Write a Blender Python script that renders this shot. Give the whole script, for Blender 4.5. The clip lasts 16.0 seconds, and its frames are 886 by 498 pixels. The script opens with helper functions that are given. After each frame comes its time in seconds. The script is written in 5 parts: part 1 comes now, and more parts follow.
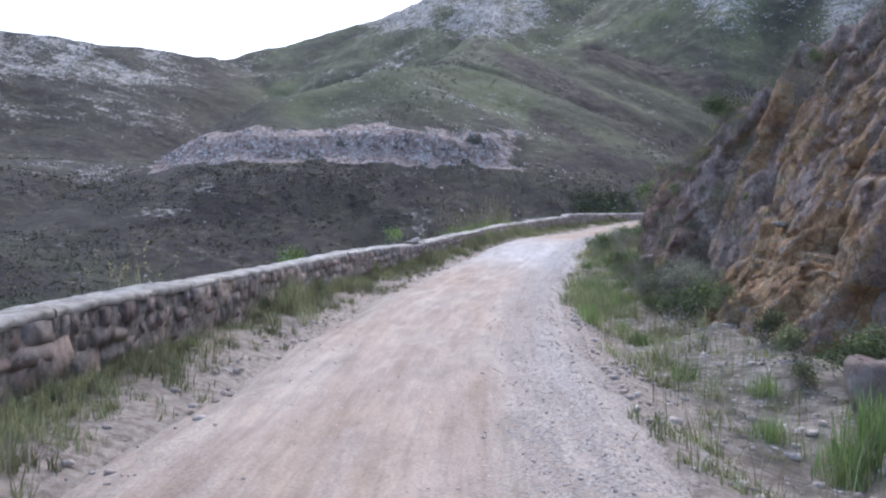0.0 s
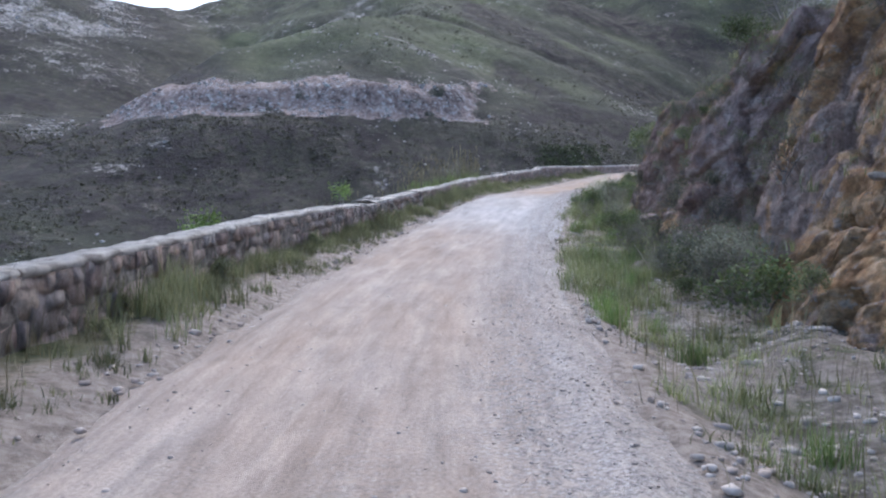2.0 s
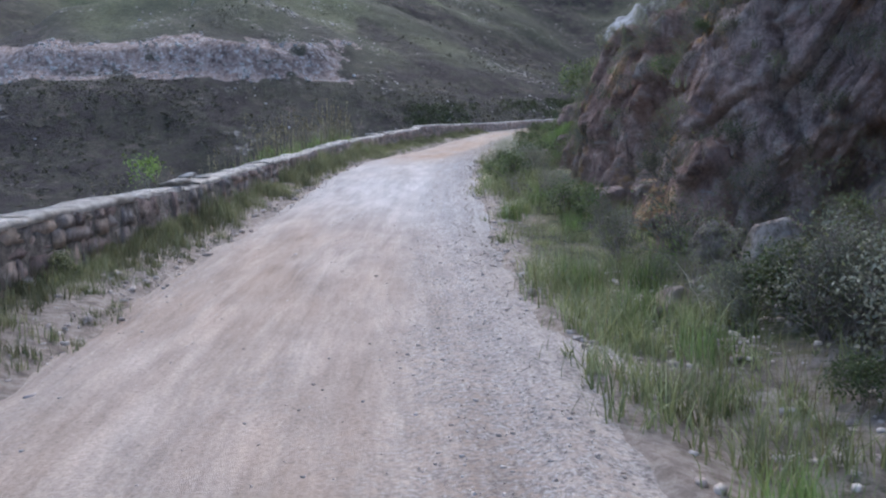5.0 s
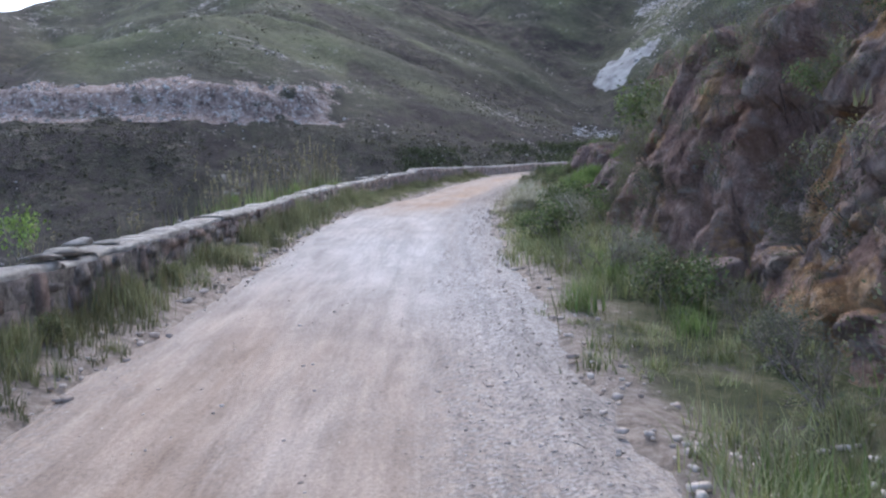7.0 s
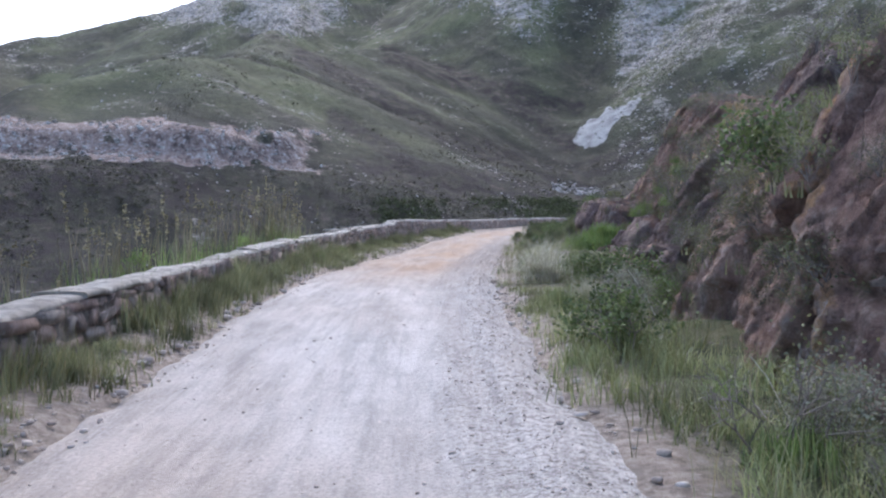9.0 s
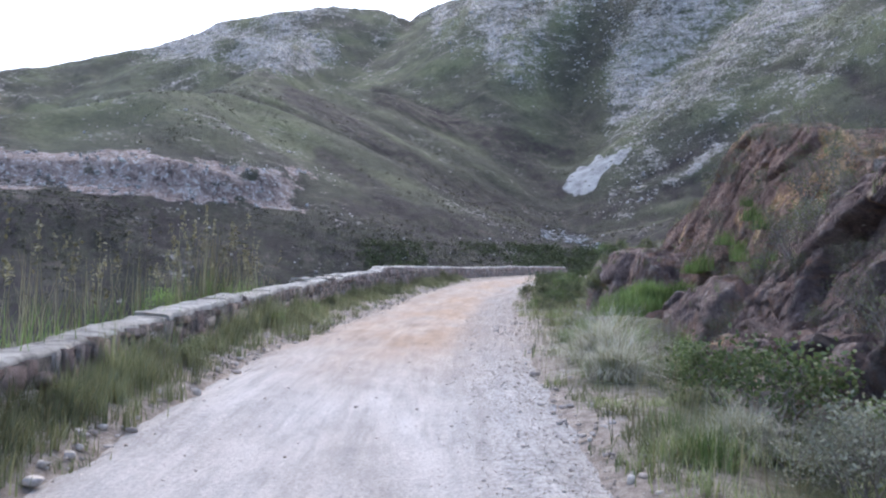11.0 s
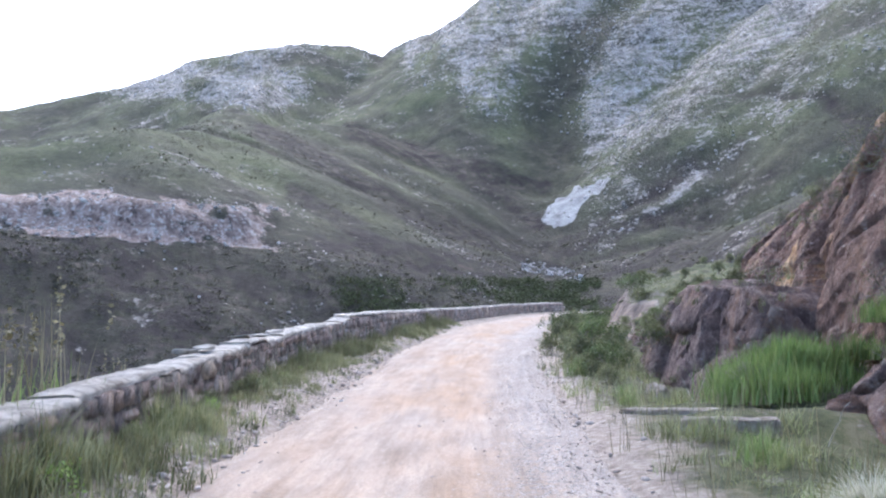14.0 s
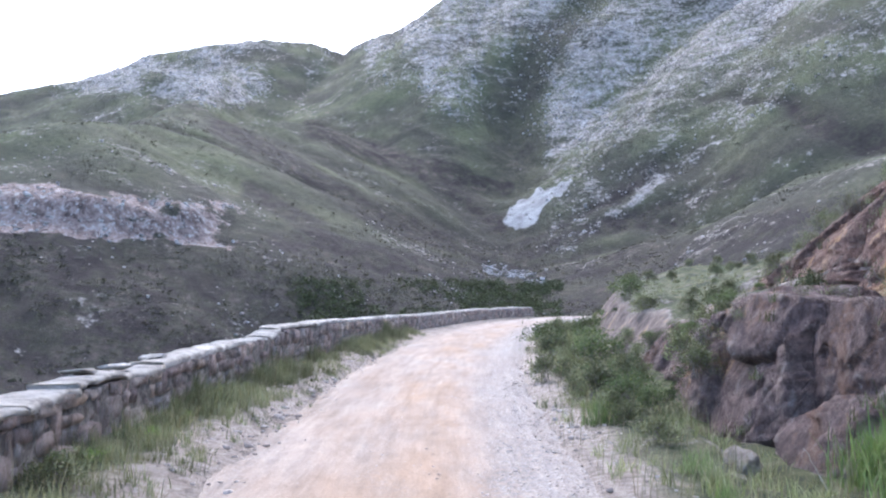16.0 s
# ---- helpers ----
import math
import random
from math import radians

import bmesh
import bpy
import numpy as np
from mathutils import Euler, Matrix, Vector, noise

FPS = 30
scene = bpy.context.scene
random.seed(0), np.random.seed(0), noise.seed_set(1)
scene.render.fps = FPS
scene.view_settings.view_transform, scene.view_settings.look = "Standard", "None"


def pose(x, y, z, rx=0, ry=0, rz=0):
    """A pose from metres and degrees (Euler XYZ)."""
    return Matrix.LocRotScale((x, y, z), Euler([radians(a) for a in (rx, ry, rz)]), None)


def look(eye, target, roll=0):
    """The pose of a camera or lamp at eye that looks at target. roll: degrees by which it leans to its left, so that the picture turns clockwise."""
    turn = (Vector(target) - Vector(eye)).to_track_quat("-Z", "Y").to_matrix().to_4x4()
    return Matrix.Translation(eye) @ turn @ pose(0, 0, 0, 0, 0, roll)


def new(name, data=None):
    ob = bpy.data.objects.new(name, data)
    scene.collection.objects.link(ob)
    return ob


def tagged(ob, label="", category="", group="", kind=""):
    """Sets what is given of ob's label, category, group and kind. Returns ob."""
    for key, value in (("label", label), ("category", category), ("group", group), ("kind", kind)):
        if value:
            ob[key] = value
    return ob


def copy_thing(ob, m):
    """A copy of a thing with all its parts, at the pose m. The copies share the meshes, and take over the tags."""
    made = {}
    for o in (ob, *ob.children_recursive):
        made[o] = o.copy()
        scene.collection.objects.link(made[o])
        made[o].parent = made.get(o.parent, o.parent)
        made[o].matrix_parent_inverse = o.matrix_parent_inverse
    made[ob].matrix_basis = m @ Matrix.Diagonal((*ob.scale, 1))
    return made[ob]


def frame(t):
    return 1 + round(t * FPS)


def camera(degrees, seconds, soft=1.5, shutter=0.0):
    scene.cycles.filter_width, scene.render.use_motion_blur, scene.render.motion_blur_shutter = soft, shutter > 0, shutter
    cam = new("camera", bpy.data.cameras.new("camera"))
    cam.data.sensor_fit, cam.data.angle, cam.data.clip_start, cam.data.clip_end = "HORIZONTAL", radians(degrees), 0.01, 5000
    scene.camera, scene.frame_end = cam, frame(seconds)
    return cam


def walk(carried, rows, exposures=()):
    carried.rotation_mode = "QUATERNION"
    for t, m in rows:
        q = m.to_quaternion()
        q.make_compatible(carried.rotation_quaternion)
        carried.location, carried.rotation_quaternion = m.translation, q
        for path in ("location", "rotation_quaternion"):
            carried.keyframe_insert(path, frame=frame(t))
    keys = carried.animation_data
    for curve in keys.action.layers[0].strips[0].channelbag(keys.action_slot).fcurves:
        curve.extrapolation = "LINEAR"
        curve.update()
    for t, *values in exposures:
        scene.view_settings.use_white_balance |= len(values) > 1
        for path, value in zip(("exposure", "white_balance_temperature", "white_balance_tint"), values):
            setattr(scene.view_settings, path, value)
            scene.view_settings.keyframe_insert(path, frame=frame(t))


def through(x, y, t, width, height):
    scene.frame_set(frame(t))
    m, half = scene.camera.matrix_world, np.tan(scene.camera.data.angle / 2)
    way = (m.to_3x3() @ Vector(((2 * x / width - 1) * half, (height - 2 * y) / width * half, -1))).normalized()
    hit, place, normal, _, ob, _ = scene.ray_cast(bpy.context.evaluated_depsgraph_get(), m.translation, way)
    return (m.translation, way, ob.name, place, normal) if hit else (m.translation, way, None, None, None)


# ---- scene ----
cam = camera(50.7, 16.0, soft=2.2, shutter=0.12)
PATH = [
    (0.0, 0.000, 0.000, 1.750, 90.00, 0.00, 0.00),
    (0.5, 0.000, 1.378, 1.803, 89.00, -0.30, -1.70),
    (1.0, 0.053, 2.809, 1.856, 87.20, 0.10, -1.00),
    (1.5, 0.053, 4.240, 1.856, 87.40, 0.50, -0.30),
    (2.0, 0.159, 5.830, 1.909, 87.20, 0.40, -2.20),
    (2.5, 0.159, 7.261, 1.962, 86.40, 1.60, -4.10),
    (3.0, 0.212, 8.851, 1.962, 85.50, 1.80, -4.10),
    (3.5, 0.318, 10.335, 2.015, 85.30, 1.20, -5.00),
    (4.0, 0.424, 11.925, 2.068, 86.10, 1.30, -7.50),
    (6.5, 1.007, 19.451, 2.333, 82.20, 2.20, -11.10),
    (7.0, 1.219, 21.094, 2.386, 87.30, 2.10, -10.90),
    (7.5, 1.431, 22.631, 2.492, 89.40, 1.50, -12.60),
    (8.0, 1.696, 24.327, 2.598, 90.10, 0.90, -13.30),
    (8.5, 1.908, 25.917, 2.651, 90.30, 0.70, -12.60),
    (11.0, 3.233, 34.715, 3.181, 93.10, -1.50, -13.40),
    (11.5, 3.551, 36.570, 3.287, 95.50, -2.40, -12.10),
    (12.0, 3.922, 38.531, 3.393, 96.20, -2.70, -12.40),
    (12.5, 4.240, 40.280, 3.499, 95.10, -2.10, -13.20),
    (13.0, 4.664, 42.135, 3.605, 94.40, -1.70, -13.80),
    (13.5, 5.035, 43.831, 3.764, 94.50, -0.70, -15.20),
    (14.0, 5.459, 45.633, 3.870, 95.30, 0.00, -14.70),
    (14.5, 5.830, 47.276, 3.976, 95.40, 0.00, -14.90),
    (15.0, 6.254, 48.972, 4.135, 95.50, 0.00, -15.50),
    (15.5, 6.678, 50.562, 4.294, 93.90, 0.20, -17.50),
    (16.0, 7.155, 52.311, 4.294, 95.40, -0.40, -17.20),
]
walk(cam, [(t, pose(*row)) for t, *row in PATH], exposures=[(0.0, 1.36, 6100, 11), (1.5, 1.26, 6030, 10), (3.5, 1.10, 5980, 10), (7.0, 1.18, 6150, 11), (8.7, 1.32, 6200, 12), (10.8, 1.40, 6150, 11), (12.0, 1.72, 6100, 11), (12.8, 1.79, 6100, 11), (16.0, 1.87, 6050, 12)])

# ---- world, sun, exposure ----
SUN_AZ, SUN_EL = 8.0, 50.0        # bright haze ahead, above the skyline
world = bpy.data.worlds.new("world")
scene.world = world
world.use_nodes = True
_n, _l = world.node_tree.nodes, world.node_tree.links
sky = _n.new("ShaderNodeTexSky")
sky.sky_type = 'NISHITA'
sky.sun_disc = False
sky.sun_elevation = radians(SUN_EL)
sky.sun_rotation = radians(SUN_AZ)
sky.altitude = 400
sky.air_density = 1.0
sky.dust_density = 2.5
sky.ozone_density = 1.0
_l.new(sky.outputs["Color"], _n["Background"].inputs["Color"])
_n["Background"].inputs["Strength"].default_value = 0.15

sun = new("sun", bpy.data.lights.new("sun", 'SUN'))
sun.data.energy = 0.78
sun.data.angle = radians(40)
sun.data.color = (1.0, 0.96, 0.9)
_a, _e = radians(SUN_AZ), radians(SUN_EL)
sun.matrix_world = look((math.sin(_a) * 100 * math.cos(_e), math.cos(_a) * 100 * math.cos(_e), 100 * math.sin(_e)), (0, 0, 0))
scene.view_settings.exposure = 0.0


# ---- numbers of the plan ----
def lattice(seed):
    return np.random.RandomState(seed).rand(256, 256)


LAT = lattice(7)


def vnoise(x, y, seed=0):
    """Smooth value noise, 0 to 1, of period 1."""
    x, y = np.asarray(x, float) + seed * 17.31, np.asarray(y, float) + seed * 9.73
    xi, yi = np.floor(x).astype(int), np.floor(y).astype(int)
    u, v = x - xi, y - yi
    u, v = u * u * (3 - 2 * u), v * v * (3 - 2 * v)
    a, b = LAT[xi & 255, yi & 255], LAT[(xi + 1) & 255, yi & 255]
    c, d = LAT[xi & 255, (yi + 1) & 255], LAT[(xi + 1) & 255, (yi + 1) & 255]
    return (a * (1 - u) + b * u) * (1 - v) + (c * (1 - u) + d * u) * v


def fbm(x, y, octaves=4, seed=0):
    t, a, s = 0.0, 1.0, 0.0
    for i in range(octaves):
        t = t + a * (vnoise(x, y, seed + i) - 0.5)
        s += a
        x, y, a = np.asarray(x) * 2.03 + 3.1, np.asarray(y) * 2.03 + 1.7, a * 0.52
    return 2 * t / s


def smooth(a, b, x):
    t = np.clip((np.asarray(x, float) - a) / (b - a), 0, 1)
    return t * t * (3 - 2 * t)


# the road's middle line: gently, then more sharply to the right, climbing
LINE_Y = np.array([-60, -20, 0, 10, 20, 30, 40, 50, 60, 70, 80, 90, 100, 110, 120, 130, 150, 200])
LINE_X = np.array([-0.6, -0.6, -0.55, -0.35, 0.3, 1.9, 3.85, 6.1, 9.1, 12.2, 16.05, 20.3, 25.1, 30.6, 36.8, 43.8, 60.0, 105.0])
_yy = np.linspace(-60, 200, 1041)
_k = np.exp(-0.5 * (np.arange(-40, 41) / 16.0) ** 2)
_xx = np.convolve(np.pad(np.interp(_yy, LINE_Y, LINE_X), 40, mode="edge"), _k / _k.sum(), "valid")
_ss = np.gradient(_xx, _yy)
_zz = np.interp(_yy, [-60, 0, 12, 19.5, 24, 29.4, 34.7, 45.6, 52, 60, 68, 75, 84, 100, 123, 150, 200], [-2.6, -0.05, 0.25, 0.5, 0.7, 0.95, 1.3, 2.05, 2.4, 2.62, 2.95, 3.4, 4.0, 4.75, 5.9, 7.0, 9.0])
_zz = np.convolve(np.pad(_zz, 40, mode="edge"), _k / _k.sum(), "valid")


def road_x(y):
    return np.interp(y, _yy, _xx)


def road_turn(y):
    return np.interp(y, _yy, _ss)


def road_z(y):
    return np.interp(y, _yy, _zz)


def offset(x, y):
    """How far right of the road's middle line a place lies."""
    s = road_turn(y)
    return (x - road_x(y)) / np.sqrt(1 + s * s)


def beside(y, d):
    """The place at d right of the middle line."""
    s = road_turn(y)
    return road_x(y) + d * np.sqrt(1 + s * s), y


ROAD_L, ROAD_R = -2.1, 2.1       # edges of the gravel


def wall_face(y):
    """Where the parapet's road side stands."""
    return np.interp(y, [0, 10, 25, 36, 50, 57, 63, 68, 73, 80, 100, 130], [-3.5, -3.5, -3.4, -3.05, -3.0, -3.3, -3.6, -3.7, -3.65, -3.45, -3.0, -3.0])




def spot(az, el, dist):
    """A place seen from the bend: compass angle, height angle, distance."""
    a = radians(az)
    return (5 + dist * math.sin(a), 41 + dist * math.cos(a), 3.5 + dist * math.tan(radians(el)))


RIDGES = {
    "skyline": (500, [spot(-70, 12, 900), spot(-40, 12.5, 850), spot(-25, 12.2, 800), spot(-14, 11.6, 860), spot(-9, 13.1, 900), spot(-4, 14.5, 900),
                       spot(-0.5, 15.9, 880), spot(3, 16.7, 860), spot(6.5, 17.5, 850), spot(9.0, 17.4, 850), spot(11, 16.9, 850), spot(15.5, 19.1, 830),
                       spot(19, 21.2, 820), spot(24, 23.5, 850), spot(32, 26, 880)]),
    "spur": (250, [spot(4, 15.2, 760), spot(2.2, 13.6, 560), spot(0.9, 12.4, 440), spot(-4.5, 11.7, 365), spot(-11, 9.9, 350), spot(-17, 6.2, 320)]),
    "flank": (330, [spot(0.9, 12.4, 440), spot(5, 12.6, 510), spot(9.8, 12.3, 560), spot(13.5, 11.2, 580), spot(16.4, 9.9, 580), spot(19.6, 6.8, 560), spot(21.2, 4.2, 520)]),
    "left": (300, [spot(-70, 14, 400), spot(-45, 10, 380), spot(-31, 4.5, 330), spot(-24, -1.5, 270)]),
    "right": (420, [spot(62, 30, 700), spot(46, 25, 680), spot(37, 20.5, 690), spot(32, 16.0, 660), spot(28.2, 11.0, 610), spot(25.0, 6.9, 560), spot(22.0, 3.6, 480)]),
    "near_right": (230, [spot(75, 14, 260), spot(50, 11.5, 300), spot(38.5, 9.2, 360), spot(31, 6.4, 400), spot(26.0, 3.8, 420), spot(22.8, 2.2, 400)]),
}


def ridge_height(x, y, reach, line):
    """A ridge whose sides come down to the valley's floor at that reach."""
    best = np.full(np.shape(x), -500.0)
    for (ax, ay, az), (bx, by, bz) in zip(line[:-1], line[1:]):
        ex, ey = bx - ax, by - ay
        t = np.clip(((x - ax) * ex + (y - ay) * ey) / (ex * ex + ey * ey), 0, 1)
        dist = np.hypot(x - ax - t * ex, y - ay - t * ey)
        side = 1 - (np.sqrt(dist * dist + 64) - 8) / reach
        best = np.maximum(best, -60 + (az + t * (bz - az) + 60) * np.where(side > 0, np.abs(side) ** 1.1, side))
    return best


def bank_foot(y):
    return np.interp(y, [-10, 8, 14, 20, 26, 32, 38, 44, 50, 56, 62, 67, 74, 82, 130], [4.4, 5.4, 5.9, 5.6, 4.9, 4.5, 4.2, 4.6, 5.4, 6.2, 6.0, 5.2, 4.4, 3.6, 3.4])


def bank_high(y):
    return np.interp(y, [-10, 5, 14, 22, 32, 42, 48, 54, 60, 66, 70, 74, 82, 95, 130], [6.5, 6.5, 7.2, 7.0, 6.2, 4.6, 4.2, 4.2, 4.0, 3.4, 2.4, 1.6, 1.5, 2.2, 3.0])


GULLY = [spot(28.5, 21.5, 820), spot(27.0, 19.0, 790), spot(25.2, 15.0, 730), spot(23.2, 11.2, 680), spot(21.6, 7.6, 630), spot(20.6, 4.5, 540)]


def line_gap(x, y, line):
    best = np.full(np.shape(x), 1e6)
    for (ax, ay, _a), (bx, by, _b) in zip(line[:-1], line[1:]):
        ex, ey = bx - ax, by - ay
        t = np.clip(((x - ax) * ex + (y - ay) * ey) / (ex * ex + ey * ey), 0, 1)
        best = np.minimum(best, np.hypot(x - ax - t * ex, y - ay - t * ey))
    return best


def channels(x, y):
    """Drainage lines down the slopes, 0 to 1."""
    wx, wy = x + 14 * fbm(x / 50, y / 50, 3, 62), y + 14 * fbm(x / 50, y / 50, 3, 63)
    side = smooth(0.22, 0.0, np.abs(fbm((wy + 0.35 * wx) / 62, wx / 330, 3, 64)))
    front = smooth(0.20, 0.0, np.abs(fbm(wx / 66, wy / 330, 3, 65)))
    w = smooth(-50, 30, x) * smooth(330, 200, x) * smooth(620, 480, y)
    return w * side + (1 - w) * front


def bearing(x, y, z):
    """Compass and height angle of a place from the bend."""
    h = np.hypot(x - 5, y - 41)
    return np.degrees(np.arctan2(x - 5, y - 41)), np.degrees(np.arctan2(z - 3.5, h))


def land(x, y, fine=True):
    """Height of the ground."""
    x, y = np.asarray(x, float), np.asarray(y, float)
    d = offset(x, y)
    zr = road_z(y)
    # the road's own shelf on the hillside
    verge = 0.14 * smooth(ROAD_L + 0.0, ROAD_L - 1.0, d) - 0.32 * smooth(ROAD_R, ROAD_R + 1.1, d) * smooth(36, 24, y) + 0.06 * smooth(ROAD_R, ROAD_R + 0.8, d) * smooth(30, 40, y)
    drop = np.where(d < -4.8, -0.9 * (-4.8 - d) - 0.3 * smooth(-4.8, -5.6, d), 0.0) + 0.25 * smooth(-3.4, -3.8, d)
    verge = verge - 0.45 * smooth(3.9, 4.6, d) * smooth(7.0, 5.8, d) * smooth(60.2, 61.6, y) * smooth(69, 66, y)      # the drain
    verge = verge + 0.55 * np.exp(-((x - 15.2) ** 2 + (y - 59.4) ** 2) / 1.3)      # a grassy mound beside it
    foot, high = bank_foot(y) + 0.9, bank_high(y)
    up = np.clip(d - foot, 0, None)
    bank = high * smooth(0.0, 1.0, up / np.maximum(high * 0.9, 0.5)) + 0.13 * np.clip(up - high * 0.6, 0, 400)
    second = 1.4 * smooth(46, 62, y) * smooth(100, 78, y) * smooth(5.5, 9.0, up)
    local = zr + verge + drop + bank + second
    far_hill = smooth(40, 200, np.abs(d)) + smooth(140, 220, y)
    if fine:
        rough = smooth(2.6, 4.5, d) + smooth(-4.6, -5.8, d)
        local = local + rough * (0.5 * fbm(x / 2.6, y / 2.6, 4, 3) + 1.4 * smooth(6, 12, d) * fbm(x / 9, y / 9, 3, 5))
        local = local + 0.05 * fbm(x / 0.7, y / 0.7, 3, 9) * (1 - smooth(0.6, 0.0, np.abs(d) - 2.1))
    local = local - 260 * smooth(125, 420, y) - 0.25 * np.clip(d - 45, 0, 900)
    # hills
    hill = np.full(np.shape(x), -60.0)
    gx, gy = x + 22 * fbm(x / 90, y / 90, 3, 21), y + 22 * fbm(x / 90, y / 90, 3, 31)
    for name, (reach, line) in RIDGES.items():
        h = ridge_height(gx * 0.6 + x * 0.4, gy * 0.6 + y * 0.4, reach, line)
        if name == "spur":
            # the pale cliff runs round the spur's face
            cut = 33 + 5 * fbm(x / 60, y / 60, 2, 40) + 0.03 * (x + 40)
            t = np.clip((h - cut) / 13.0, -1, 2)
            face = smooth(-130, -70, x) * smooth(38, 14, x) * smooth(520, 400, y)
            h = h + face * 6.5 * (smooth(0.2, 0.65, t) - smooth(-1.0, 2.0, t))
        k = 9.0
        hill = np.maximum(hill, h) + np.maximum(k - np.abs(hill - h), 0) ** 2 / (4 * k)
    floor_z = -38 + 66 * smooth(90, 460, y) + 0.05 * np.abs(x - (-60 + 0.55 * (y - 100)))
    hill = np.maximum(hill, floor_z) + np.maximum(14 - np.abs(hill - floor_z), 0) ** 2 / 56
    big = smooth(120, 260, np.hypot(x, y))
    chan = channels(x, y)
    crag = fbm(x / 7, y / 7, 4, 73)
    far2 = smooth(420, 620, y)
    hill = hill + big * (-2.6 * chan + 3.0 * fbm(x / 48, y / 48, 4, 71) + (0.8 + 1.6 * far2) * (np.abs(crag) - 0.2))
    hill = hill - 13 * smooth(42, 0, line_gap(x, y, GULLY)) * smooth(380, 480, y)
    return np.maximum(local, hill) + np.maximum(3 - np.abs(local - hill), 0) ** 2 / 12


def land_at(x, y):
    return float(land(np.array([float(x)]), np.array([float(y)]))[0])


def cliff_share(x, y, z):
    """Bare cliff round the spur's face."""
    cliff = 33 + 5 * fbm(x / 60, y / 60, 2, 40) + 0.03 * (x + 40)
    on_face = smooth(-150, -80, x) * smooth(40, 16, x + 14 * fbm(x / 9, z / 9, 3, 45)) * smooth(430, 350, y) * smooth(180, 230, y)
    broken = 0.80 + 0.22 * smooth(-0.5, 0.1, fbm(x / 9, z / 20, 4, 41)) + 0.45 * fbm(x / 14, z / 5, 3, 42)
    return np.clip(on_face * smooth(-4.5, 0.5, z - cliff + 5.5 * fbm(x / 13, y / 13, 4, 43)) * smooth(16.5, 12, z - cliff + 5 * fbm(x / 16, y / 16, 4, 44)) * broken, 0, 1)


def strewn_share(x, y, z):
    """Ledges and blocks on the right-hand mountain, along its slanting beds."""
    az, el = bearing(x, y, z)
    a = np.clip(az - 24.7, 0, 30)
    bed = el - 5.5 - 0.80 * a + 0.012 * a * a + 0.5 * fbm(az / 1.5, el / 1.5, 3, 94)
    area = smooth(22.0, 24.0, az) * smooth(240, 330, y)
    run = fbm(az / 3.0, bed / 0.9, 4, 95)
    ledge = smooth(0.65, 0.1, np.abs(bed)) * (0.80 + 0.9 * fbm(az / 0.9, el / 0.5, 3, 96)) + smooth(0.8, 0.2, np.abs(bed - 2.9)) * (0.35 + 0.8 * run)
    above = smooth(2.8, 5.0, bed) * (0.50 + 0.35 * run)
    return area * np.clip(np.maximum(np.maximum(ledge * (0.72 + 0.9 * run), above), (0.34 + 0.4 * run) * smooth(-0.9, 0.0, bed)), 0, 1)


def high_share(x, y, z):
    """Crags along the skyline and on the peak."""
    az, el = bearing(x, y, z)
    n = fbm(az / 2.6, el / 1.6, 4, 90)
    left = smooth(12.6, 14.2, el) * smooth(-9, -4, az) * smooth(12, 8, az) * (0.40 + 1.0 * n)
    peak = smooth(11.5, 15.5, el - 0.25 * (18 - az)) * smooth(9, 14, az) * smooth(30, 26.5, az) * (0.56 + 0.55 * fbm(az / 1.2, el / 4.0, 4, 92))
    west = smooth(9.0, 10.4, el) * smooth(-14, -19, az) * (0.58 + 1.0 * n)
    return smooth(420, 540, y) * np.clip(np.maximum(np.maximum(left, peak), west), 0, 1)


def slab_share(x, y, z):
    """The bare pale slab over the head of the gorge."""
    az, el = bearing(x, y, z)
    t = np.clip((az - 21.6) / 3.1, 0, 1)
    gap = np.hypot((az - (21.6 + 3.1 * t)), el - (7.4 + 2.0 * t))
    wide = 0.74 - 0.52 * t
    return smooth(wide + 0.25, wide - 0.1, gap + 0.55 * fbm(az / 0.5, el / 0.9, 3, 99)) * smooth(260, 320, y)


# bearings of the dark scrub gullies that run slantwise down the flank
SCRUB_GULLIES = [[(3.7, 12.1), (9.3, 9.5), (13.3, 7.3), (17.4, 5.7)], [(9.2, 12.1), (14.3, 10.6), (18.5, 8.6), (20.3, 6.9)], [(5.6, 8.5), (9.2, 6.6), (12.2, 4.9), (15.7, 3.9)], [(15.4, 10.4), (18.6, 9.4), (20.7, 9.1)]]


def gully_share(x, y, z):
    az, el = bearing(x, y, z)
    az, el = az + 0.5 * fbm(x / 26, y / 26, 3, 161), el + 0.35 * fbm(x / 22, y / 22, 3, 162)
    out = np.zeros(np.shape(az))
    for line in SCRUB_GULLIES:
        for (a, b), (c, d) in zip(line[:-1], line[1:]):
            t = np.clip(((az - a) * (c - a) + (el - b) * (d - b)) / ((c - a) ** 2 + (d - b) ** 2), 0, 1)
            gap = np.hypot(az - a - t * (c - a), el - b - t * (d - b))
            out = np.maximum(out, smooth(1.05, 0.3, gap))
    foot = smooth(5.6, 4.0, el + 0.05 * (az - 10)) * smooth(4, 9, az) * smooth(24, 21, az)
    return np.maximum(out, foot) * smooth(250, 320, y)


